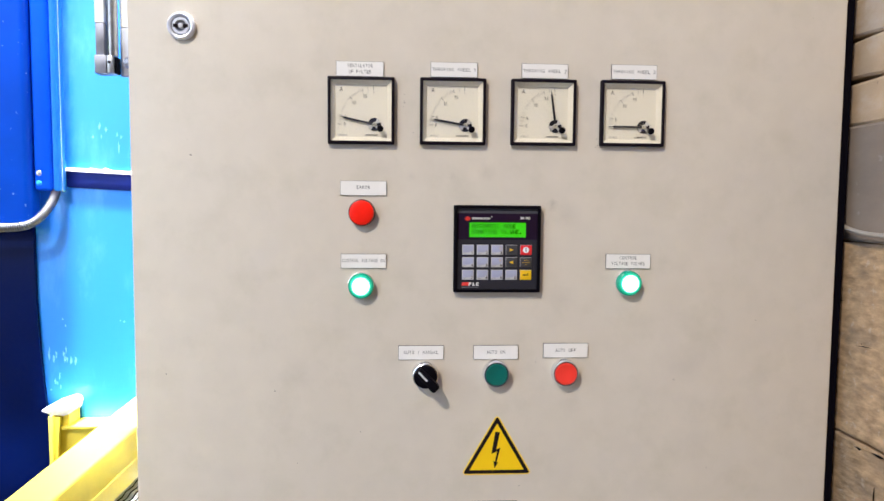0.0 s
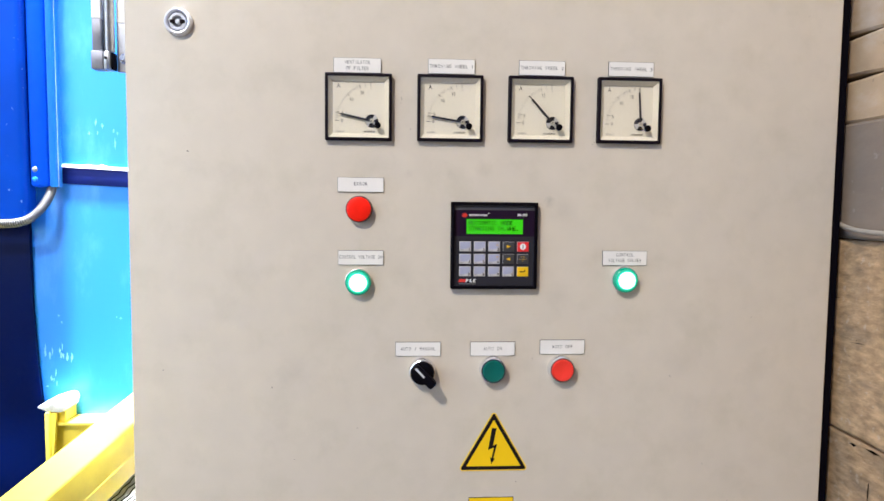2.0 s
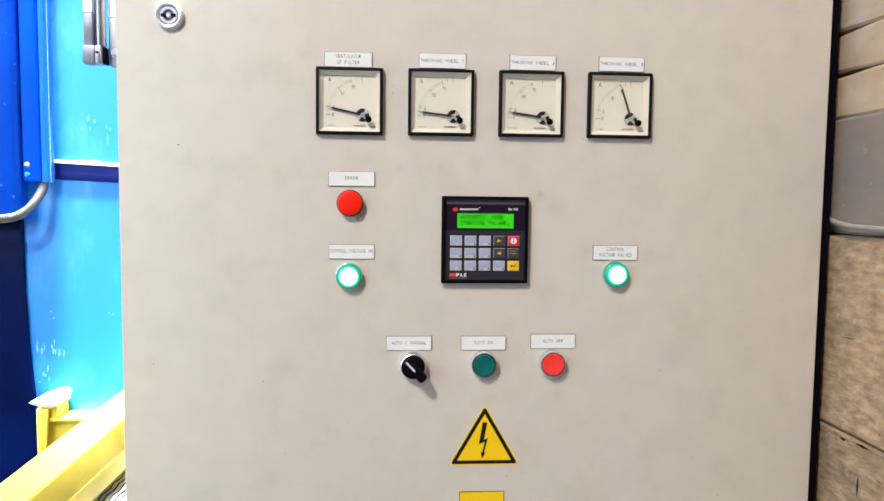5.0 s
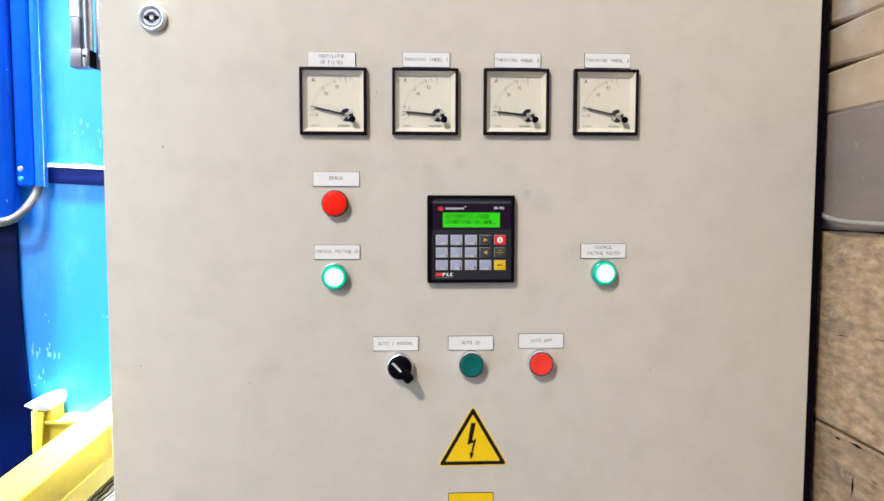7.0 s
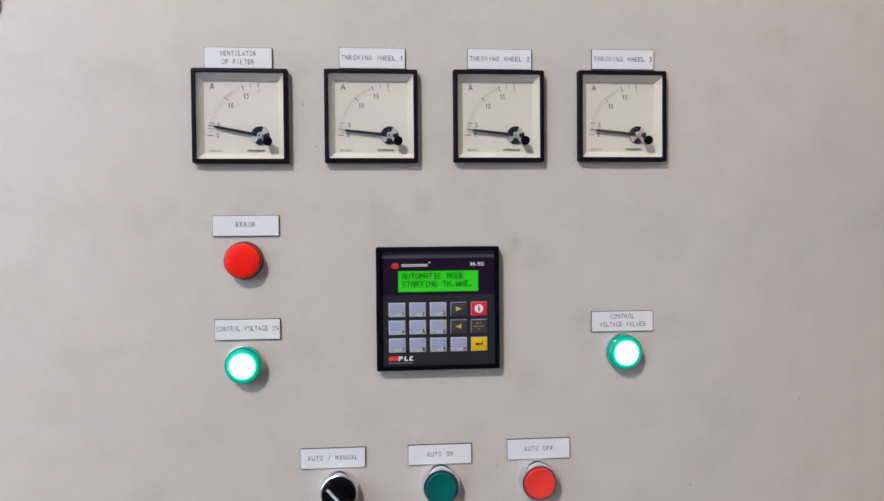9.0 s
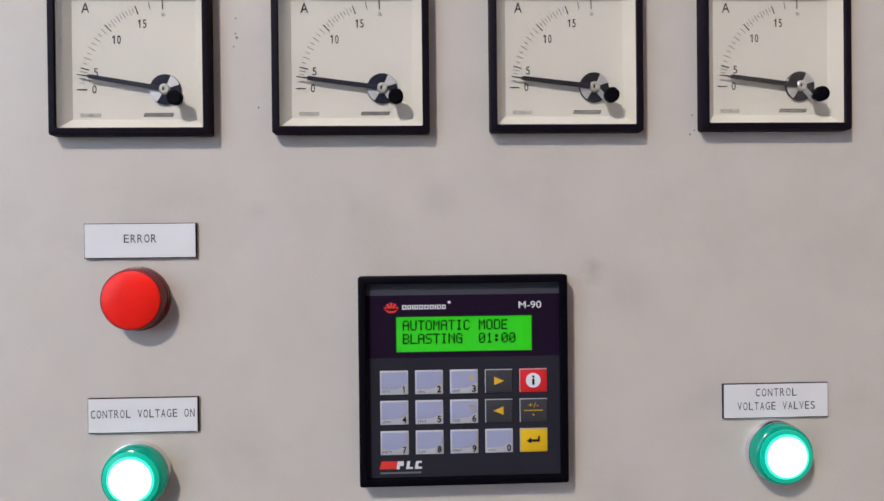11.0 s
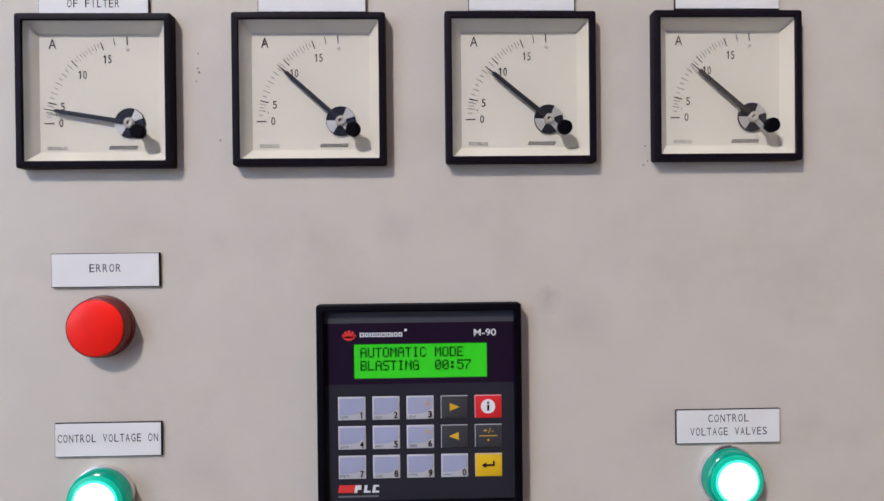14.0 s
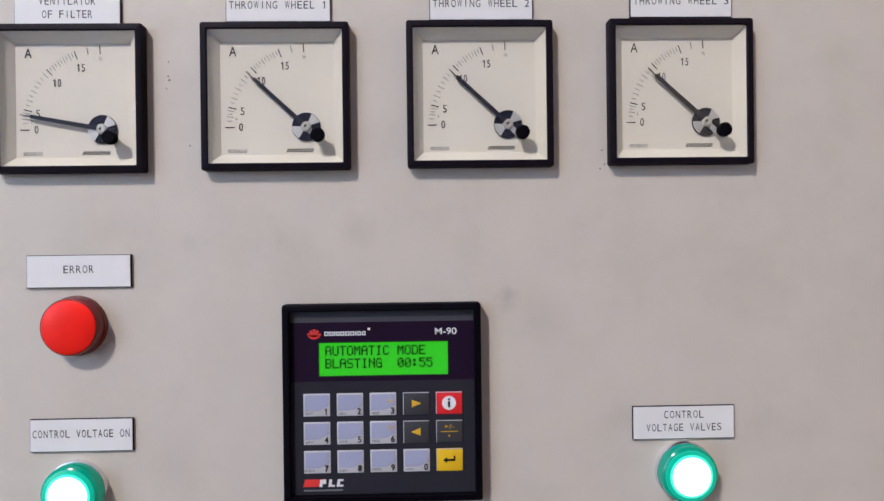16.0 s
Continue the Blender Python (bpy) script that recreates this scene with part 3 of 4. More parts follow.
        prism(pts, -0.0011, -0.0008, bm)
    c, e = math.cos(radians(-46)), math.sin(radians(-46))
    prism([(PX + c * r - e * o, PZ + e * r + c * o) for r, o in ((0.0, -0.0012), (0.0105, -0.0015), (0.0105, 0.0015), (0.0, 0.0012))], -0.0012, -0.0009, bm)
    part("hub_plate", bm, M_PLATEMETAL, hub)
    part("screw", lathe([(0.0, -0.0019), (0.0008, -0.0019), (0.0010, -0.0023), (0.0019, -0.0023), (0.0024, -0.0019), (0.0026, -0.0010)], PX, PZ, 24), M_BRASS, hub)
    # needle, its axis at its own origin; it points along -x
    bm = prism([(0.0, -0.0011), (0.0, 0.0011), (-0.0340, 0.0009), (-0.0352, 0.0), (-0.0340, -0.0009)], -0.00045, 0.00045)
    prism([(-0.0348, 0.0003), (-0.0395, 0.00014), (-0.0395, -0.00014), (-0.0348, -0.0003)], -0.0002, 0.0002, bm)
    needle = part("needle", bm, M_NEEDLE, a, "straight black pointer")
    needle.location = (PX, NY, PZ)
    glass = part("window", boxed(-0.0329, 0.0329, -0.0055, -0.0053, -0.0329, 0.0329), M_GLASS, a, "clear window")
    glass.visible_shadow = False
    bm = lathe([(0.0, -0.0086), (0.0028, -0.0086), (0.0034, -0.0080), (0.0035, -0.0056)], PX + 0.0064, PZ - 0.0050, 28)
    adj = part("zero_adjuster", bm, M_BLACK, a, "round black zero screw")
    part("stem", lathe([(0.0016, -0.0052), (0.0016, -0.0012)], PX + 0.0064, PZ - 0.0050, 16), M_HUB, adj)
    return a, needle


METERS = [
    ammeter(MX[0], 1.5795, "square black-framed ammeter with cream dial, low reading", 0.0010),
    ammeter(MX[1], 1.5800, "square black-framed ammeter with cream dial and black needle", 0.0010),
    ammeter(MX[2], 1.5805, "square black-framed ammeter, needle falling then rising again", 0.0010),
    ammeter(MX[3], 1.5810, "square black-framed ammeter, needle swinging up to full scale", 0.0010),
]


# ---- engraved label plates ----
def plate(x0, x1, z0, z1, lines, label):
    p = thing("label_plate", pose((x0 + x1) / 2, 0, (z0 + z1) / 2), label, "label plate", "engraved plates on the door")
    w, h = (x1 - x0) / 2, (z1 - z0) / 2
    part("core", boxed(-w, w, -0.0013, 0.0, -h, h), M_CORE, p, "black core layer")
    face = part("face", boxed(-w + 0.0003, w - 0.0003, -0.0017, -0.0013, -h + 0.0003, h - 0.0003, bevel=0.0001, segs=1), M_PLATE, p)
    bm = bmesh.new()
    for words, dz, width in lines:
        lettering(words, 0, dz, 0.0037, 0, -0.00178, bm=bm, mono=width / (len(words) - 0.26))
    part("engraving", bm, M_ENGRAVE, face)
    return p


plate(-0.1762, -0.1252, 1.6160, 1.6320, [("VENTILATOR", 0.0034, 0.0270), ("OF FILTER", -0.0030, 0.0240)], "white engraved label plate above an ammeter: ventilator of filter")
plate(-0.0745, -0.0235, 1.6170, 1.6330, [("THROWING WHEEL 1", 0.0002, 0.0475)], "white engraved label plate reading throwing wheel 1")
plate(0.0250, 0.0760, 1.6175, 1.6335, [("THROWING WHEEL 2", 0.0002, 0.0475)], "white engraved label plate reading throwing wheel 2")
plate(0.1245, 0.1755, 1.6185, 1.6345, [("THROWING WHEEL 3", 0.0002, 0.0475)], "white engraved label plate reading throwing wheel 3")
plate(-0.1720, -0.1218, 1.4882, 1.5042, [("ERROR", 0.0010, 0.0145)], "white engraved label plate reading error")
plate(-0.1715, -0.1219, 1.4085, 1.4245, [("CONTROL VOLTAGE ON", 0.0008, 0.0465)], "white engraved label plate reading control voltage on")
plate(0.1235, 0.1745, 1.4090, 1.4255, [("CONTROL", 0.0040, 0.0198), ("VOLTAGE VALVES", -0.0024, 0.0375)], "white engraved label plate reading control voltage valves")
plate(-0.1082, -0.0577, 1.3065, 1.3225, [("AUTO / MANUAL", 0.0004, 0.0385)], "white engraved label plate reading auto / manual")
plate(-0.0245, 0.0260, 1.3065, 1.3225, [("AUTO ON", 0.0004, 0.0205)], "white engraved label plate reading auto on")
plate(0.0545, 0.1055, 1.3080, 1.3245, [("AUTO OFF", 0.0004, 0.0235)], "white engraved label plate reading auto off")


# ---- lamps and buttons ----
def pilot(x, z, lit, label):
    p = thing("indicator_lamp", pose(x, 0.0015, z), label, "indicator lamp", "indicator lamps on the door")
    part("collar", lathe([(0.0130, -0.005), (0.0144, -0.0045), (0.0147, -0.003), (0.0147, 0.0)]), M_CHROME if lit else M_REDSIDE, p)
    if lit:
        lens = part("lens", lathe([(0.0096, -0.0116), (0.0122, -0.0111), (0.0137, -0.0098), (0.0141, -0.0080), (0.0142, -0.004), (0.0130, -0.004)]), M_LENS, p, "translucent green lens")
        part("glowing_rim", lathe([(0.0094, -0.01225), (0.0104, -0.0121), (0.0106, -0.0116), (0.0094, -0.0117)]), M_HALO2, lens)
        part("outer_rim", lathe([(0.0106, -0.0120), (0.0123, -0.0116), (0.0125, -0.0110), (0.0106, -0.0113)]), M_HALO, lens)
        part("glowing_centre", lathe([(0.0, -0.0127), (0.0050, -0.0126), (0.0082, -0.0124), (0.0094, -0.0121)]), M_LIT, lens, "glowing white-green centre")
    else:
        lens = part("lens", lathe([(0.0132, -0.0104), (0.0138, -0.0095), (0.0142, -0.004), (0.0125, -0.004)]), M_REDSIDE, p, "dark red ribbed rim")
        part("lens_face", lathe([(0.0, -0.0117), (0.0070, -0.0115), (0.0112, -0.0110), (0.0128, -0.0105), (0.0133, -0.0098)]), M_RED, lens, "red domed face")
    return p


pilot(-0.1486, 1.4697, False, "unlit red round indicator lamp below the error plate")
pilot(-0.1493, 1.3897, True, "lit green round indicator lamp, control voltage on")
pilot(0.1493, 1.3930, True, "lit green round indicator lamp, valve voltage")


def push(x, z, cap, label):
    p = thing("push_button", pose(x, 0, z), label, "push button", "push buttons on the door")
    part("bezel", lathe([(0.0122, -0.0085), (0.0128, -0.0098), (0.0138, -0.0098), (0.0146, -0.0080), (0.0150, -0.0030), (0.0152, 0.0)]), M_CHROME, p, "chrome ring")
    part("cap", lathe([(0.0, -0.0112), (0.0085, -0.0112), (0.0100, -0.0118), (0.0114, -0.0118), (0.0121, -0.0110), (0.0122, -0.004)]), cap, p, "flat round cap")
    return p


push(0.001, 1.2910, M_GREENCAP, "dark green round push button in chrome ring, auto on")
push(0.0790, 1.2915, M_REDCAP, "red round push button in chrome ring, auto off")

sel = thing("selector_switch", pose(-0.0782, 0, 1.2895), "black rotary selector switch turned to auto", "switch")
part("bezel", lathe([(0.0125, -0.0085), (0.0132, -0.0095), (0.0140, -0.0090), (0.0148, -0.0050), (0.0152, 0.0)]), M_CHROME, sel, "chrome ring")
knob = part("knob", lathe([(0.0, -0.0135), (0.0105, -0.0135), (0.0125, -0.0125), (0.0132, -0.0105), (0.0132, -0.003)]), M_BLACK, sel, "round black knob")
bm = bmesh.new()
# the grip bar lies along the diagonal, from upper left to lower right
d = Vector((math.sqrt(0.5), 0, -math.sqrt(0.5)))
q = Vector((math.sqrt(0.5), 0, math.sqrt(0.5)))
sections = [(-0.0130, 0.0034, -0.0175), (-0.0110, 0.0042, -0.0215), (0.0, 0.0046, -0.0240), (0.0130, 0.0050, -0.0262), (0.0165, 0.0044, -0.0250), (0.0180, 0.0032, -0.0200)]
rows = []
for s, w, yf in sections:
    c = d * s
    rows.append([bm.verts.new(c + q * o + Vector((0, yy, 0))) for o, yy in ((-w, -0.0120), (-w, yf + 0.0015), (-w * 0.6, yf), (w * 0.6, yf), (w, yf + 0.0015), (w, -0.0120))])
for a, b in zip(rows, rows[1:]):
    for k in range(5):
        bm.faces.new((a[k], a[k + 1], b[k + 1], b[k]))
    bm.faces.new((a[5], a[0], b[0], b[5]))
bm.faces.new(rows[0])
bm.faces.new(rows[-1][::-1])
grip = part("grip", bm, M_BLACK, knob)
bm = bmesh.new()
pts = [d * s + q * o for s, o in ((-0.0112, -0.0011), (-0.0112, 0.0011), (0.0020, 0.0011), (0.0020, -0.0011))]
ys = (-0.0219, -0.0219, -0.0248, -0.0248)
f = bm.faces.new([bm.verts.new(p + Vector((0, yy, 0))) for p, yy in zip(pts, ys)])
bmesh.ops.solidify(bm, geom=[f], thickness=0.0004)
part("pointer_line", bm, M_WHITE, knob, "white pointer line")


# ---- warning sign and yellow sticker ----
sign = thing("warning_sign", pose(0.0037, 0, 1.1970), "yellow triangular high-voltage warning sticker with black bolt", "sign")


def rounded_triangle(side, r):
    """Outline about the middle of the triangle."""
    reach = side / math.sqrt(3)
    pts = []
    for a0 in (210, 330, 90):
        cx, cz = (reach - 2 * r) * math.cos(radians(a0)), (reach - 2 * r) * math.sin(radians(a0))
        pts += [(cx + r * math.cos(radians(a0 - 60 + 20 * k)), cz + r * math.sin(radians(a0 - 60 + 20 * k))) for k in range(7)]
    return pts


part("sheet", prism(rounded_triangle(0.0815, 0.0034), -0.0004, 0.0), M_SIGNEDGE, sign)
part("black_border", prism(rounded_triangle(0.0765, 0.0017), -0.0006, -0.0004), M_INK, sign)
part("field", prism(rounded_triangle(0.0622, 0.0005), -0.0008, -0.0006), M_YELLOW, sign)
bolt = [(-0.0026, 0.0271), (0.0026, 0.0267), (-0.0013, 0.0066), (0.0034, 0.0087), (-0.0007, -0.0079), (0.0009, -0.0083), (-0.0030, -0.0151), (-0.0043, -0.0070), (-0.0026, -0.0075), (0.0000, 0.0045), (-0.0068, 0.0019)]
part("bolt_symbol", prism([(x + 0.0005, z - 0.0008) for x, z in bolt], -0.0010, -0.0008), M_INK, sign)

st = thing("yellow_sticker", pose(0.0018, 0, 1.1272), "yellow rectangular warning sticker with dark edge below the triangle", "sticker")
part("edge", boxed(-0.0258, 0.0258, -0.0003, 0.0, -0.0153, 0.0154), M_INK, st)
part("sheet", boxed(-0.0251, 0.0251, -0.0005, -0.0003, -0.0148, 0.0146), M_YELLOW, st)


# ---- operator panel ----
op = thing("operator_panel", pose(0, 0.0022, 1.4308), "square black operator panel with green lit display and keypad", "control panel")


def fx(mm):
    return (mm - 48) / 1000


def fz(mm):
    return (48 - mm) / 1000


part("housing", ring_frame(0.048, 0.0446, -0.0104, -0.0066, -0.0021), M_BLACK, op, "black plastic frame")
bm = bmesh.new()
# body sunk through the door: side walls only
for x0, x1, z0, z1 in ((-0.0450, -0.0435, -0.045, 0.045), (0.0435, 0.0450, -0.045, 0.045), (-0.0435, 0.0435, 0.0435, 0.045), (-0.0435, 0.0435, -0.045, -0.0435)):
    box(bm, x0, x1, -0.004, 0.060, z0, z1)
box(bm, -0.045, 0.045, 0.0601, 0.062, -0.045, 0.045)
part("case", bm, M_BLACK, op)
YF = -0.0070
face = part("lower_face", boxed(-0.0447, 0.0447, YF, -0.0042, fz(92.6), fz(37.7)), M_FACE, op, "grey membrane keypad face")
part("upper_strip", boxed(-0.0447, 0.0447, YF, -0.0042, fz(8.9), fz(3.4)), M_FACETOP, op)
bm = bmesh.new()
loops = []
for y, (x0, x1, z0, z1) in ((-0.0042, (-0.0447, 0.0447, fz(37.7), fz(8.9))), (YF, (-0.0447, 0.0447, fz(37.7), fz(8.9))), (YF, (fx(17.2), fx(79.9), fz(35.1), fz(18.9))), (-0.0042, (fx(17.2), fx(79.9), fz(35.1), fz(18.9)))):
    loops.append([bm.verts.new(p) for p in ((x0, y, z0), (x1, y, z0), (x1, y, z1), (x0, y, z1))])
for k in range(4):
    a, b = loops[k], loops[(k + 1) % 4]
    for i in range(4):
        bm.faces.new((a[i], a[(i + 1) % 4], b[(i + 1) % 4], b[i]))
band = part("display_band", bm, M_PURPLE, op, "dark plum band round the display")
pane = part("display_window", boxed(fx(17.3), fx(79.8), -0.0068, -0.0066, fz(35.0), fz(19.0)), M_GLASS, op, "clear display window")
pane.visible_shadow = False

# the display turns one message after another to the front
SIDES, FLAT = 8, 0.0172
APO = FLAT / 2 / math.tan(math.pi / SIDES)
DZ = fz(27.0)
bm = bmesh.new()
circ = FLAT / 2 / math.sin(math.pi / SIDES)
ends = []
for x in (fx(15.5), fx(81.6)):
    ends.append([bm.verts.new((x, -circ * math.cos(math.pi / SIDES + 2 * math.pi * k / SIDES), circ * math.sin(math.pi / SIDES + 2 * math.pi * k / SIDES))) for k in range(SIDES)])
for k in range(SIDES):
    bm.faces.new((ends[0][k], ends[0][(k + 1) % SIDES], ends[1][(k + 1) % SIDES], ends[1][k]))
bm.faces.new(ends[0])
bm.faces.new(ends[1][::-1])
display = part("display", bm, M_LCD, op, "bright green backlit two-line display with dark characters")
display.location = (0, -0.0055 + APO, DZ)
PAGES = ["STARTING TH.WHE.", "BLASTING  01:00", "BLASTING  00:59", "BLASTING  00:58", "BLASTING  00:57", "BLASTING  00:56", "BLASTING  00:55"]
PITCH = 0.00352
DOTS = {
    "A": ".###. #...# #...# ##### #...# #...# #...#", "B": "####. #...# #...# ####. #...# #...# ####.", "C": ".###. #...# #.... #.... #.... #...# .###.",
    "D": "####. #...# #...# #...# #...# #...# ####.", "E": "##### #.... #.... ####. #.... #.... #####", "G": ".###. #...# #.... #.### #...# #...# .####",
    "H": "#...# #...# #...# ##### #...# #...# #...#", "I": ".###. ..#.. ..#.. ..#.. ..#.. ..#.. .###.", "L": "#.... #.... #.... #.... #.... #.... #####",
    "M": "#...# ##.## #.#.# #.#.# #...# #...# #...#", "N": "#...# ##..# #.#.# #..## #...# #...# #...#", "O": ".###. #...# #...# #...# #...# #...# .###.",
    "R": "####. #...# #...# ####. #.#.. #..#. #...#", "S": ".#### #.... #.... .###. ....# ....# ####.", "T": "##### ..#.. ..#.. ..#.. ..#.. ..#.. ..#..",
    "U": "#...# #...# #...# #...# #...# #...# .###.", "W": "#...# #...# #...# #.#.# #.#.# #.#.# .#.#.", ".": "..... ..... ..... ..... ..... .##.. .##..",
    ":": "..... .##.. .##.. ..... .##.. .##.. .....", "0": ".###. #...# #..## #.#.# ##..# #...# .###.", "1": "..#.. .##.. ..#.. ..#.. ..#.. ..#.. .###.",
    "5": "##### #.... ####. ....# ....# #...# .###.", "6": "..##. .#... #.... ####. #...# #...# .###.", "7": "##### ....# ...#. ..#.. .#... .#... .#...",
    "8": ".###. #...# #...# .###. #...# #...# .###.", "9": ".###. #...# #...# .#### ....# ...#. .##..",
}


def dotted(bm, text, left, z, pitch, height):
    """Characters of the display, built of small square dots; left is the middle of the first one."""
    sx, sz = pitch / 6, height / 7
    for i, ch in enumerate(text):
        for r, row in enumerate(DOTS.get(ch, "").split()):
            for c, on in enumerate(row):
                if on == "#":
                    x0, z0 = left + i * pitch + (c - 2) * sx, z + (3 - r) * sz
                    bm.faces.new([bm.verts.new((x0 + a * sx, 0, z0 + b * sz)) for a, b in ((-0.62, -0.54), (0.62, -0.54), (0.62, 0.54), (-0.62, 0.54))])


for k, words in enumerate(PAGES):
    bm = bmesh.new()
    lines = [("AUTOMATIC MODE", 0.0040), (words, -0.0022)]
    for text, z in lines:
        dotted(bm, text, fx(20.2) + 0.0014, z, PITCH, 0.0047)
    turn = Matrix.Rotation(2 * math.pi * k / SIDES, 4, "X")
    bmesh.ops.transform(bm, matrix=turn @ Matrix.Translation((0, -APO - 0.00012, 0)), verts=bm.verts)
    part("characters", bm, M_LCDINK, display)

# maker's mark, model writing
bm = bmesh.new()
cx, cz = fx(15.0), fz(14.4)
for a in (20, 55, 90, 125, 160):
    c, s = math.cos(radians(a)), math.sin(radians(a))
    prism([(cx - s * 0.0003, cz - 0.0014 + c * 0.0003), (cx + s * 0.0003, cz - 0.0014 - c * 0.0003), (cx + c * 0.0034 + s * 0.0007, cz - 0.0014 + s * 0.0036 - c * 0.0007), (cx + c * 0.0034 - s * 0.0007, cz - 0.0014 + s * 0.0036 + c * 0.0007)], YF - 0.0002, YF, bm)
prism([(cx + 0.0030 * math.cos(radians(a)), cz - 0.0006 + 0.0020 * math.sin(radians(a))) for a in range(180, 361, 20)], YF - 0.0002, YF, bm)
part("maker_emblem", bm, M_LOGO, band, "small red emblem")
bm = bmesh.new()
xs = 20.0
for w in (2.0, 1.7, 0.7, 1.7, 1.9, 2.1, 1.9, 0.7, 1.8, 1.7):
    hollow(bm, fx(xs), fz(15.4), w / 1000, 0.0020, 0.0, 0.0005, YF - 0.00015)
    xs += w + 0.42
box(bm, fx(41.0), fx(42.2), YF - 0.00015, YF, fz(12.9), fz(11.8))
part("maker_mark", bm, M_WHITE, band, "pale maker's mark")
part("model_writing", lettering("M-90", fx(79.0), fz(13.9), 0.0033, 0.0106, YF - 0.00015, bold=0.012), M_WHITE, band)
bm = prism([(fx(8.9), fz(88.7)), (fx(16.2), fz(88.7)), (fx(19.4), fz(85.1)), (fx(9.8), fz(85.1))], YF - 0.00015, YF)
part("red_slash", bm, M_LOGO, face)
bm = bmesh.new()
for x0 in (16.6, 21.0, 25.0):
    prism([(fx(x0), fz(88.8)), (fx(x0 + 1.5), fz(88.8)), (fx(x0 + 1.9), fz(85.2)), (fx(x0 + 0.6), fz(85.2))], YF - 0.00022, YF, bm)
box(bm, fx(18.2), fx(20.0), YF - 0.0002, YF, fz(87.3), fz(85.2))
box(bm, fx(22.6), fx(24.2), YF - 0.0002, YF, fz(88.8), fz(87.9))
box(bm, fx(26.6), fx(28.3), YF - 0.0002, YF, fz(86.1), fz(85.2))
box(bm, fx(26.6), fx(28.3), YF - 0.0002, YF, fz(88.8), fz(87.9))
part("white_mark", bm, M_WHITE, face)
part("small_print", boxed(fx(9.2), fx(28.0), YF - 0.0001, YF, fz(90.9), fz(90.1)), M_FAINT, face)

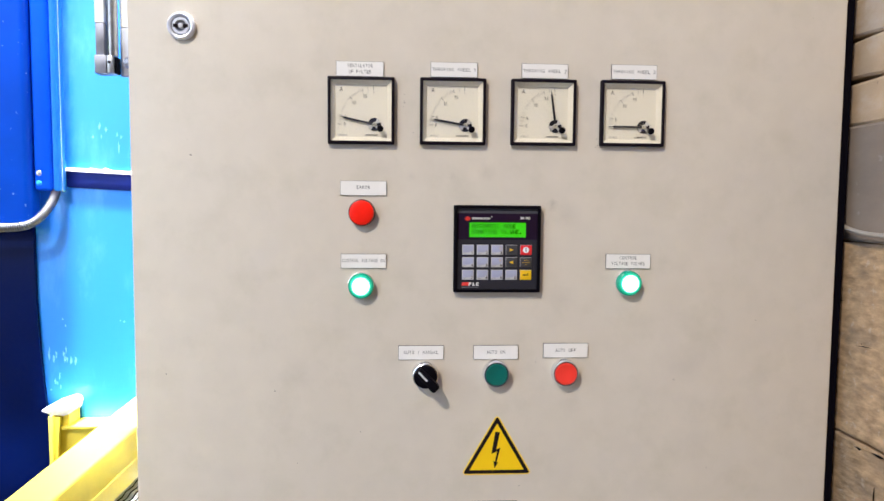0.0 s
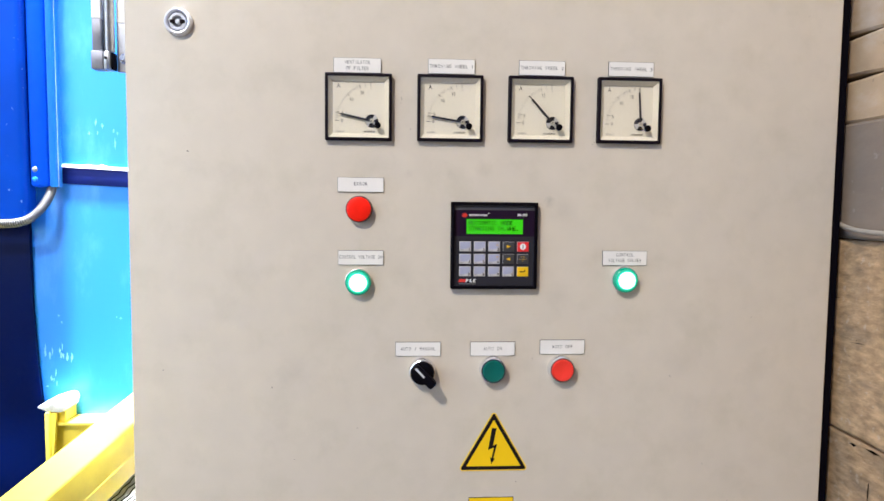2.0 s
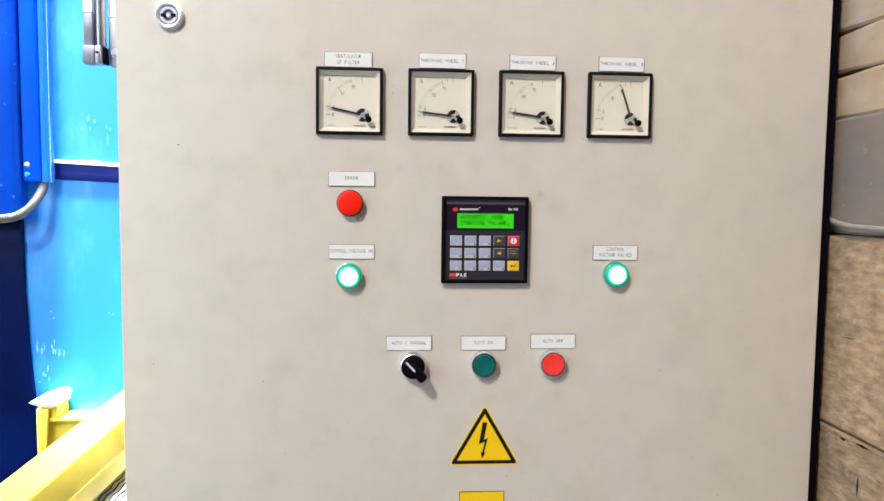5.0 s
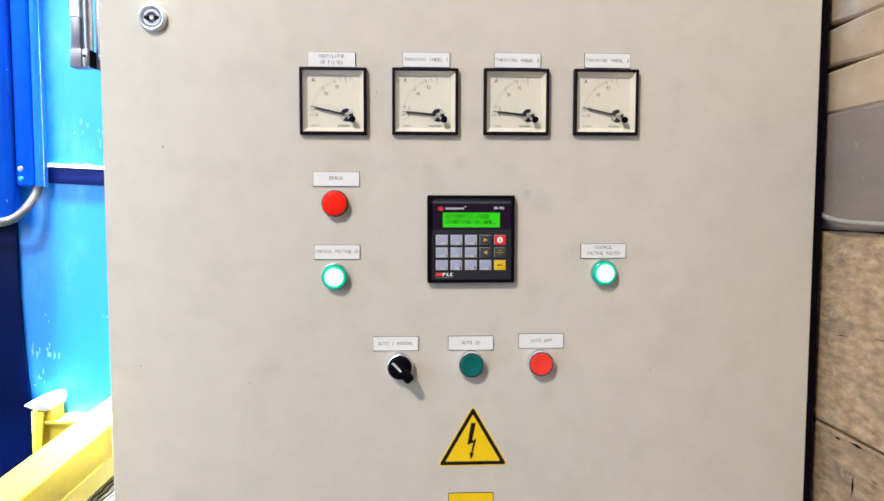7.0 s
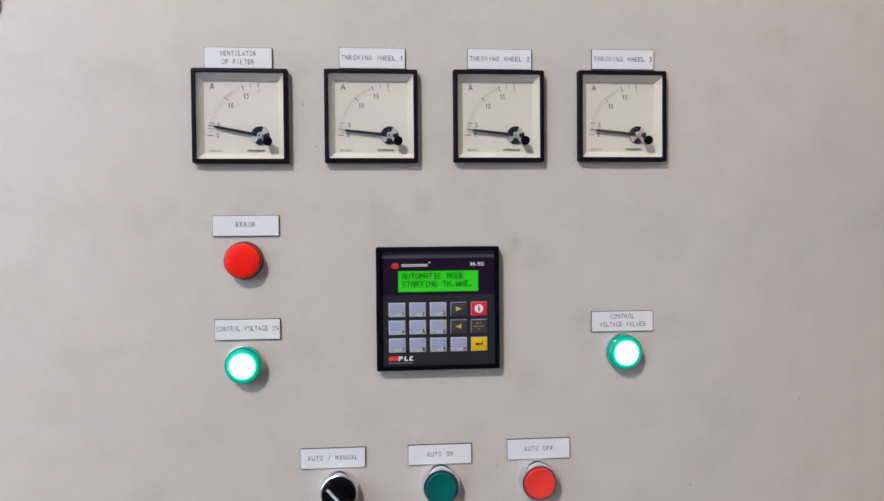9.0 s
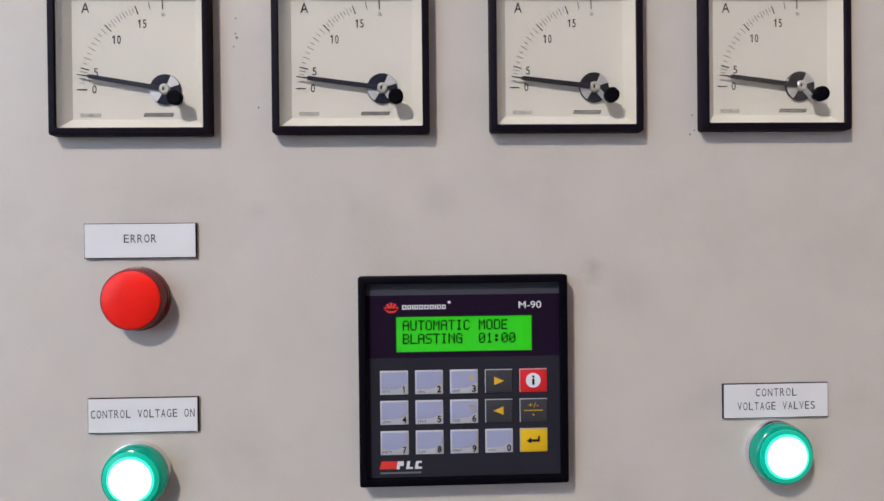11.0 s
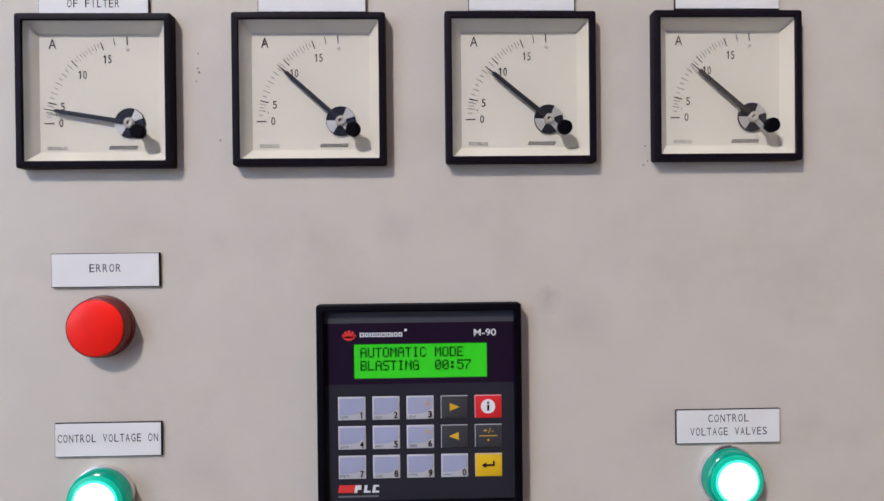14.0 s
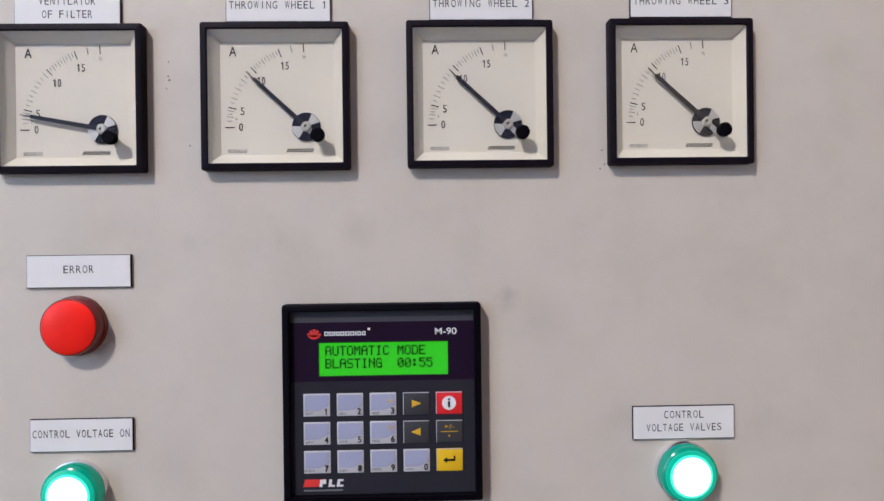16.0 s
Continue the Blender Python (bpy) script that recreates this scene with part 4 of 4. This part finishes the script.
COLS = [(9.5, 22.4), (25.6, 38.4), (41.6, 54.5), (57.7, 70.5), (73.7, 86.6)]
ROWS3 = [(43.4, 54.4), (57.2, 68.2), (71.1, 82.1)]
SMALL = {"1": "sym", "2": "abc", "3": "def", "4": "ghi", "5": "jkl", "6": "mno", "7": "pqrs", "8": "tuv", "9": "wxyz", "0": "_"}
NUM = [["1", "2", "3", ">", "i"], ["4", "5", "6", "<", "+"], ["7", "8", "9", "0", "="]]
for r in range(3):
    for c in range(5):
        (x0, x1), (z0, z1), what = COLS[c], ROWS3[r], NUM[r][c]
        material = M_KEY if what.isdigit() else {">": M_KEYDARK, "<": M_KEYDARK, "i": M_KEYRED, "+": M_KEYDARK, "=": M_KEYYEL}[what]
        kind = "pale lavender number key" if what.isdigit() else {">": "dark arrow key", "<": "dark arrow key", "i": "red information key", "+": "dark sign key", "=": "yellow enter key"}[what]
        rim = part("key", boxed(fx(x0), fx(x1), YF - 0.0005, YF, fz(z1), fz(z0), bevel=0.0003), M_KEYEDGE if what.isdigit() else material, op, kind)
        yk = YF - 0.0006
        if what.isdigit():
            # pale border with the lavender pad inside; the pad ends in a curve over the numeral
            pts = [(fx(x0 + 0.7), fz(z0 + 0.7)), (fx(x1 - 0.6), fz(z0 + 0.7)), (fx(x1 - 0.6), fz(z1 - 5.0)), (fx(x1 - 2.4), fz(z1 - 4.2)), (fx(x1 - 4.4), fz(z1 - 3.0)), (fx(x1 - 6.0), fz(z1 - 2.7)), (fx(x0 + 0.7), fz(z1 - 2.5))]
            part("pad", prism(pts, yk - 0.0001, yk + 0.0001), M_KEY, rim)
            part("numeral", lettering(what, fx(x1 - 1.9), fz(z1 - 2.3), 0.0031, 0.0018, yk - 0.00025, bold=0.02), M_INK, rim)
            low = SMALL[what]
            part("small_letters", lettering(low, fx(x0 + 2.8), fz(z1 - 1.4), 0.0014 if low != "_" else 0.0003, 0.0036 if len(low) < 4 else 0.0044, yk - 0.00025), M_FAINT, rim)
            if what in "36":
                up = 1 if what == "3" else -1
                xc, zc = fx(x1 - 2.9), fz(z0 + 3.5)
                bm = bmesh.new()
                tri = [(-0.0013, -0.0010 * up), (0.0013, -0.0010 * up), (0, 0.0013 * up)]
                for i in range(3):
                    (ax, az), (bx, bz) = tri[i], tri[(i + 1) % 3]
                    prism([(xc + ax, zc + az), (xc + bx, zc + bz), (xc + bx * 0.62, zc + bz * 0.62), (xc + ax * 0.62, zc + az * 0.62)], yk - 0.0003, yk - 0.0001, bm)
                part("arrow_outline", bm, M_GOLD, rim)
        else:
            xc, zc = fx((x0 + x1) / 2), fz((z0 + z1) / 2)
            bm = boxed(fx(x0 + 0.1), fx(x1 - 0.1), yk - 0.0001, yk + 0.0002, fz(z0 + 0.42), fz(z0 + 0.12))
            box(bm, fx(x0 + 0.1), fx(x0 + 0.38), yk - 0.0001, yk + 0.0002, fz(z1 - 0.2), fz(z0 + 0.42))
            part("silver_line", bm, M_KEYEDGE, rim)
            if what in "<>":
                sgn = 1 if what == ">" else -1
                part("arrow", prism([(xc - 0.0021 * sgn, zc + 0.0019), (xc - 0.0021 * sgn, zc - 0.0019), (xc + 0.0026 * sgn, zc)], yk - 0.0002, yk), M_GOLD, rim)
            elif what == "i":
                part("disc", lathe([(0.0, yk - 0.0002), (0.0034, yk - 0.0002), (0.0034, yk)], xc, zc, 32), M_WHITE, rim)
                bm = boxed(xc - 0.0005, xc + 0.0005, yk - 0.0004, yk - 0.0002, zc - 0.0020, zc + 0.0008)
                box(bm, xc - 0.0005, xc + 0.0005, yk - 0.0004, yk - 0.0002, zc + 0.0013, zc + 0.0022)
                part("letter", bm, M_INK, rim)
            elif what == "+":
                bm = lettering("+/-", xc, zc + 0.0024, 0.0022, 0.0050, yk - 0.0002)
                box(bm, xc - 0.0043, xc + 0.0043, yk - 0.0002, yk, zc - 0.0003, zc + 0.00005)
                box(bm, xc - 0.0004, xc + 0.0004, yk - 0.0002, yk, zc - 0.0026, zc - 0.0018)
                part("sign_print", bm, M_GOLD, rim)
            else:
                bm = prism([(xc - 0.0032, zc - 0.0002), (xc - 0.0012, zc + 0.0012), (xc - 0.0012, zc + 0.0003), (xc + 0.0020, zc + 0.0003), (xc + 0.0020, zc + 0.0018), (xc + 0.0028, zc + 0.0018), (xc + 0.0028, zc - 0.0006), (xc - 0.0012, zc - 0.0006), (xc - 0.0012, zc - 0.0016)], yk - 0.0002, yk)
                part("enter_arrow", bm, M_CORE, rim)


# ---- blue machine beside the cabinet ----
mach = thing("blast_machine", pose(0.008, 0, -0.006), "large blue painted steel machine with dusty ledge and column", "machine")
panel = part("panel", boxed(-1.6, -0.396, 0.275, 0.287, 0.006, 3.0), M_BLUE, mach, "bright blue scuffed steel panel")
bm = boxed(-0.6030, -0.396, 0.2728, 0.2748, 1.505, 1.5295, bevel=0.0006)


def sagging(bm):
    """The flange drops a little away from the column."""
    for v in bm.verts:
        v.co.z -= 0.048 * (v.co.x + 0.603)
    return bm


sagging(bm)
# the flange front lies in shadow; that shade is painted into its navy
ledge = part("ledge", bm, M_LEDGE, mach, "horizontal flange, shaded front painted navy")
bm = bmesh.new()
n = 90
rows = []
for i in range(n + 1):
    x = -0.6030 + 0.2070 * i / n
    h = 0.0028 + 0.0050 * max(0, noise.noise((x * 60, 3, 0)) + 0.35 * noise.noise((x * 200, 1, 0)))
    rows.append([bm.verts.new(p) for p in ((x, 0.2700, 1.5285), (x, 0.2708, 1.5295 + h), (x, 0.2745, 1.5295 + h + 0.001), (x, 0.2745, 1.5285))])
for a, b in zip(rows, rows[1:]):
    for k in range(3):
        bm.faces.new((a[k], a[k + 1], b[k + 1], b[k]))
part("dust", sagging(bm), M_DUSTLIT, ledge, "pale dust along the flange")
# lower column: shade below the conduit painted as navy, its outline following the shadow edge
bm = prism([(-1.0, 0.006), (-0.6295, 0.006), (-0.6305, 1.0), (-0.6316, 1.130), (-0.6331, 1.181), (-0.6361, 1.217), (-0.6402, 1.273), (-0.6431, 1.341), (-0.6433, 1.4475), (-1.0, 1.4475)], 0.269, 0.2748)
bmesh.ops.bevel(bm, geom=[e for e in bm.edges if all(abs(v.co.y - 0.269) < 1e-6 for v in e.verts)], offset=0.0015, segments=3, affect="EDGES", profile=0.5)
column = part("column", bm, M_COLSHADE, mach, "lower steel column, shade painted in as navy")
bm = boxed(-1.0, -0.6322, 0.241, 0.2748, 1.4475, 3.0, bevel=0.009, segs=5)
part("column_cover", bm, M_COBALT, mach, "cobalt blue upper column with paint specks")
bm = boxed(-0.6318, -0.6060, 0.250, 0.2748, 1.499, 3.0, bevel=0.006, segs=4)
trunk = part("trunking", bm, M_BRIGHT, mach, "blue cable trunking")
# the trunking's rounded corner catches light; added strip paints that in lighter blue
part("lit_corner", boxed(-0.6060, -0.5970, 0.2520, 0.2748, 1.499, 3.0, bevel=0.003, segs=3), M_STRIP, trunk, "lit corner of the trunking, painted light blue")
# thin pale strip painting the highlight on the chipped edge
part("edge_highlight", boxed(-0.5972, -0.5964, 0.2600, 0.2608, 1.499, 3.0), M_DUSTLIT, trunk, "painted highlight along the chipped edge")
part("rivet", lathe([(0.0, -0.002), (0.003, -0.0015), (0.004, 0.0)], 0, 0, 16), M_STRIP, mach).location = (-0.6240, 0.2500, 1.510)
part("rivet", lathe([(0.0, -0.002), (0.003, -0.0015), (0.004, 0.0)], 0, 0, 16), M_STEEL, mach).location = (-0.6240, 0.2500, 1.524)
# chipped paint on the panel
rnd = random.Random(11)
for cx, cz, sx, sz, count in ((-0.548, 1.592, 0.014, 0.016, 4), (-0.520, 1.570, 0.006, 0.012, 3), (-0.622, 1.235, 0.008, 0.030, 9), (-0.606, 1.30, 0.006, 0.05, 5), (-0.60, 1.255, 0.012, 0.02, 3), (-0.525, 1.305, 0.004, 0.01, 2)):
    for k in range(count):
        x, z = cx + rnd.uniform(-sx, sx), cz + rnd.uniform(-sz, sz)
        w, h = rnd.uniform(0.0004, 0.0018), rnd.uniform(0.0012, 0.0085)
        pts = [(x + w * math.cos(a) * rnd.uniform(0.25, 1.3), z + h * math.sin(a) * rnd.uniform(0.25, 1.3)) for a in [2 * math.pi * q / 9 for q in range(9)]]
        part("paint_chip", prism(pts, 0.2744, 0.2750), M_CHIP, panel)
hose = tagged(part("flexible_conduit", tube([(-0.5990, 0.262, 1.4990), (-0.5990, 0.260, 1.4890), (-0.6010, 0.249, 1.4730), (-0.6100, 0.238, 1.4560), (-0.6260, 0.231, 1.4445), (-0.6570, 0.228, 1.4415), (-0.7120, 0.228, 1.4410), (-0.8120, 0.230, 1.4410)], 0.0060, 14, 0.0004, 0.0028, 0.0007), M_HOSE), "corrugated grey metal conduit bending out of the trunking", "conduit")

# grey bracket with rod; its upper end is painted white for the daylight there
br = thing("switch_bracket", pose(0.0125, 0, -0.006), "grey metal switch bracket with vertical rod", "bracket")
part("block", boxed(-0.4760, -0.4662, 0.085, 0.105, 1.6565, 1.6938, bevel=0.0008), M_GREYMET, br)
part("foot", boxed(-0.4765, -0.4632, 0.082, 0.100, 1.6350, 1.6560, bevel=0.0008), M_GREYMET, br)
part("clamp", boxed(-0.4628, -0.4560, 0.083, 0.100, 1.6350, 1.6560, bevel=0.0012), M_STEEL, br, "bright clamp jaw")
part("screw", lathe([(0.0, 0.0815), (0.0014, 0.0815), (0.0018, 0.0825), (0.0018, 0.084)], -0.4600, 1.6480, 12), M_INK, br)
part("slot", boxed(-0.4558, -0.4535, 0.088, 0.100, 1.6360, 1.6550), M_RUBBERGAP, br)
bm = lathe([(0.0, -0.0435), (0.0058, -0.0435), (0.0060, -0.042), (0.0060, 0.4), (0.0, 0.4)], 0, 0, 24)
bmesh.ops.rotate(bm, matrix=Matrix.Rotation(radians(90), 3, "X"), verts=bm.verts)
bmesh.ops.translate(bm, vec=(-0.4592, 0.093, 1.7), verts=bm.verts)
part("rod", bm, M_STEEL, br, "bright steel rod")
part("plate", boxed(-0.4530, -0.3992, 0.098, 0.106, 1.6345, 1.6920, bevel=0.001), M_PALE, br)
part("bolt", lathe([(0.0, 0.090), (0.0032, 0.090), (0.0040, 0.092), (0.0042, 0.098)], -0.4440, 1.650, 6), M_CHROME, br, "hexagon bolt")
part("washer", lathe([(0.0042, 0.0968), (0.0060, 0.0968), (0.0064, 0.0979)], -0.4440, 1.650, 24), M_CHROME, br)
bm = boxed(-0.4760, -0.4662, 0.085, 0.105, 1.6942, 2.1)
box(bm, -0.4525, -0.3992, 0.098, 0.106, 1.6924, 2.1)
part("cap", bm, M_OVERLIT, br, "upper bracket, bright daylight painted in as white")

# yellow rail along the machine
rail = thing("guard_rail", pose(0.006, 0, -0.005), "yellow painted square steel rail beside the machine", "rail")
RW, RH = 0.0525, 0.0675


def slanted(bm):
    """From the rail's own axes, its upper edge at the machine as origin: it climbs and closes in on the cabinet."""
    bmesh.ops.transform(bm, matrix=Matrix.Translation((-0.4783, 0.270, 1.2168)) @ Matrix.Rotation(radians(-11.0), 4, "Z") @ Matrix.Rotation(radians(10.0), 4, "X"), verts=bm.verts)
    return bm


part("beam", slanted(boxed(0, RW, -0.80, 0, -RH, 0, bevel=0.0032, segs=3)), M_RAIL, rail)
# weld bead, uneven along its length
bm = bmesh.new()
last = None
for i in range(60):
    y = -0.34 + 0.33 * i / 59
    h = 0.0009 + 0.0007 * noise.noise((y * 70, 2, 0)) + (0.0010 if abs(y + 0.185) < 0.008 else 0)
    ring = [bm.verts.new((RW + dx, y, -0.040 + dz)) for dx, dz in ((0.0, -h), (h * 0.9, 0.0), (0.0, h))]
    if last:
        for k in range(2):
            bm.faces.new((last[k], last[k + 1], ring[k + 1], ring[k]))
    last = ring
part("weld_seam", slanted(bm), M_RAIL, rail)
part("post", boxed(-0.620, -0.575, -0.520, -0.475, 0.005, 1.010, bevel=0.003), M_RAIL, rail)
# channel section: a web behind an overhanging top flange
bm = boxed(-0.6010, -0.4415, 0.2330, 0.2735, 1.1585, 1.1635, bevel=0.001)
box(bm, -0.6010, -0.4415, 0.2420, 0.2735, 1.098, 1.1586)
part("cross_piece", bm, M_RAIL, rail)
part("end_plate", boxed(-0.6072, -0.6014, 0.225, 0.2735, 1.05, 1.1800, bevel=0.001), M_RAIL, rail)
part("gusset", prism([(-0.6012, 1.1780), (-0.5935, 1.1780), (-0.5955, 1.150), (-0.5990, 1.100), (-0.6012, 1.100)], 0.2290, 0.2348), M_RAIL, rail)
bm = prism([(-0.620, 1.187), (-0.610, 1.1935), (-0.597, 1.1972), (-0.587, 1.1998), (-0.582, 1.1985), (-0.579, 1.1920), (-0.582, 1.1810), (-0.588, 1.1802), (-0.604, 1.1802)], 0.229, 0.2735)
bmesh.ops.bevel(bm, geom=bm.edges[:], offset=0.0018, segments=2, affect="EDGES", profile=0.5)
# the block is lit wholly white; its pale colour carries that light
part("end_block", bm, M_DUSTLIT, rail, "end block, strong light painted in as white")
part("spacer", boxed(-0.6000, -0.5840, 0.2370, 0.2700, 1.1637, 1.1806), M_RAIL, rail)

# ribbed tread plate below the rail
tread = thing("tread_plate", pose(0.006, 0, -0.005), "pale metal tread plate with thin dark wavy ribs below the rail", "tread plate")
part("plate", slanted(boxed(0.0, RW + 0.0265, -0.42, -0.004, -RH - 0.024, -RH - 0.014, bevel=0.001)), M_MESH, tread)
for k in range(9):
    bm = bmesh.new()
    last = None
    for i in range(97):
        y = -0.415 + 0.40 * i / 96
        x = RW - 0.034 + 0.0072 * k + 0.0026 * (abs((i % 6) - 3) / 3)
        pair = [bm.verts.new((x + o, y, z)) for o, z in ((-0.0007, -RH - 0.014), (-0.0005, -RH - 0.0130), (0.0005, -RH - 0.0130), (0.0007, -RH - 0.014))]
        if last:
            for q in range(3):
                bm.faces.new((last[q], last[q + 1], pair[q + 1], pair[q]))
        last = pair
    part("rib", slanted(bm), M_RUBBERGAP, tread)

# grey cable on the timber wall
tagged(part("wall_cable", tube([(0.416, 0.20, 1.476), (0.414, 0.09, 1.470), (0.4125, 0.03, 1.4605), (0.4115, 0.012, 1.4555), (0.411, -0.017, 1.451), (0.4115, -0.055, 1.4495), (0.413, -0.12, 1.449), (0.414, -0.30, 1.450)], 0.0029, 12, 0, 1, 0.003), M_CABLE), "grey cable running along the timber wall", "cable")


# ---- what moves ----
SWEEPS = [
    [(0, 12), (3.5, 12), (7, 12.5), (9, 11), (11.3, 9.5), (12.5, 9.3), (14.5, 9.6), (16, 10.5)],
    [(0, 9.5), (3.5, 8), (7, 5.5), (9, 6), (11.0, 7.5), (11.3, 8), (11.7, 8), (11.9, 10), (12.1, 14), (12.3, 20.5), (12.5, 24.5), (12.7, 27), (12.9, 32), (13.1, 34.5), (13.3, 37), (13.5, 39.6), (13.7, 41.2), (14.5, 42.3), (16, 43)],
    [(0, 82), (1.0, 81), (1.15, 73), (1.25, 76), (1.4, 94), (1.5, 89), (1.6, 82), (1.8, 63), (2.0, 48), (2.2, 39), (2.4, 31.5), (2.6, 26.5), (2.8, 21.5), (3.0, 18.5), (3.2, 16.2), (3.5, 14), (4.0, 11.2), (5.0, 8.5), (6.3, 6.5), (9, 6), (11.3, 6.8), (11.9, 7.3), (12.1, 9.6), (12.3, 15), (12.5, 18.5), (12.7, 23), (12.9, 28), (13.1, 31.5), (13.3, 34.8), (13.5, 36.5), (13.7, 38.6), (14.0, 39.5), (15, 41), (16, 43)],
    [(0, 0), (0.1, 10), (0.2, 48), (0.3, 75), (0.4, 85), (0.6, 87), (1.5, 86.5), (3.0, 85), (4.2, 83), (4.85, 82), (5.05, 63), (5.25, 48), (5.45, 39), (5.65, 31.5), (5.85, 26.5), (6.05, 21.5), (6.3, 18), (6.5, 16.5), (6.9, 13.3), (7.3, 11), (7.7, 9), (8.1, 7), (9, 6), (11.3, 7.3), (12.0, 6.6), (12.15, 8), (12.3, 12.8), (12.5, 18.7), (12.7, 22.5), (12.9, 28), (13.1, 31.8), (13.3, 35), (13.5, 37.4), (13.7, 39.6), (14.5, 41.2), (15, 42.2), (16, 42.2)],
]
TURNS = [(11.0, 1), (12.0, 2), (12.87, 3), (13.68, 4), (14.68, 5), (15.85, 6)]


def motions():
    for (a, needle), sweep in zip(METERS, SWEEPS):
        walk(needle, [(t, pose(PX, NY, PZ, 0, angle, 0)) for t, angle in sweep])
    rows = [(0.0, 0)]
    for t, page in TURNS:
        rows += [(t - 0.034, page - 1), (t, page)]
    rows.append((16.0, 6))
    walk(display, [(t, pose(0, -0.0055 + APO, DZ, -360 / SIDES * page, 0, 0)) for t, page in rows])


motions()
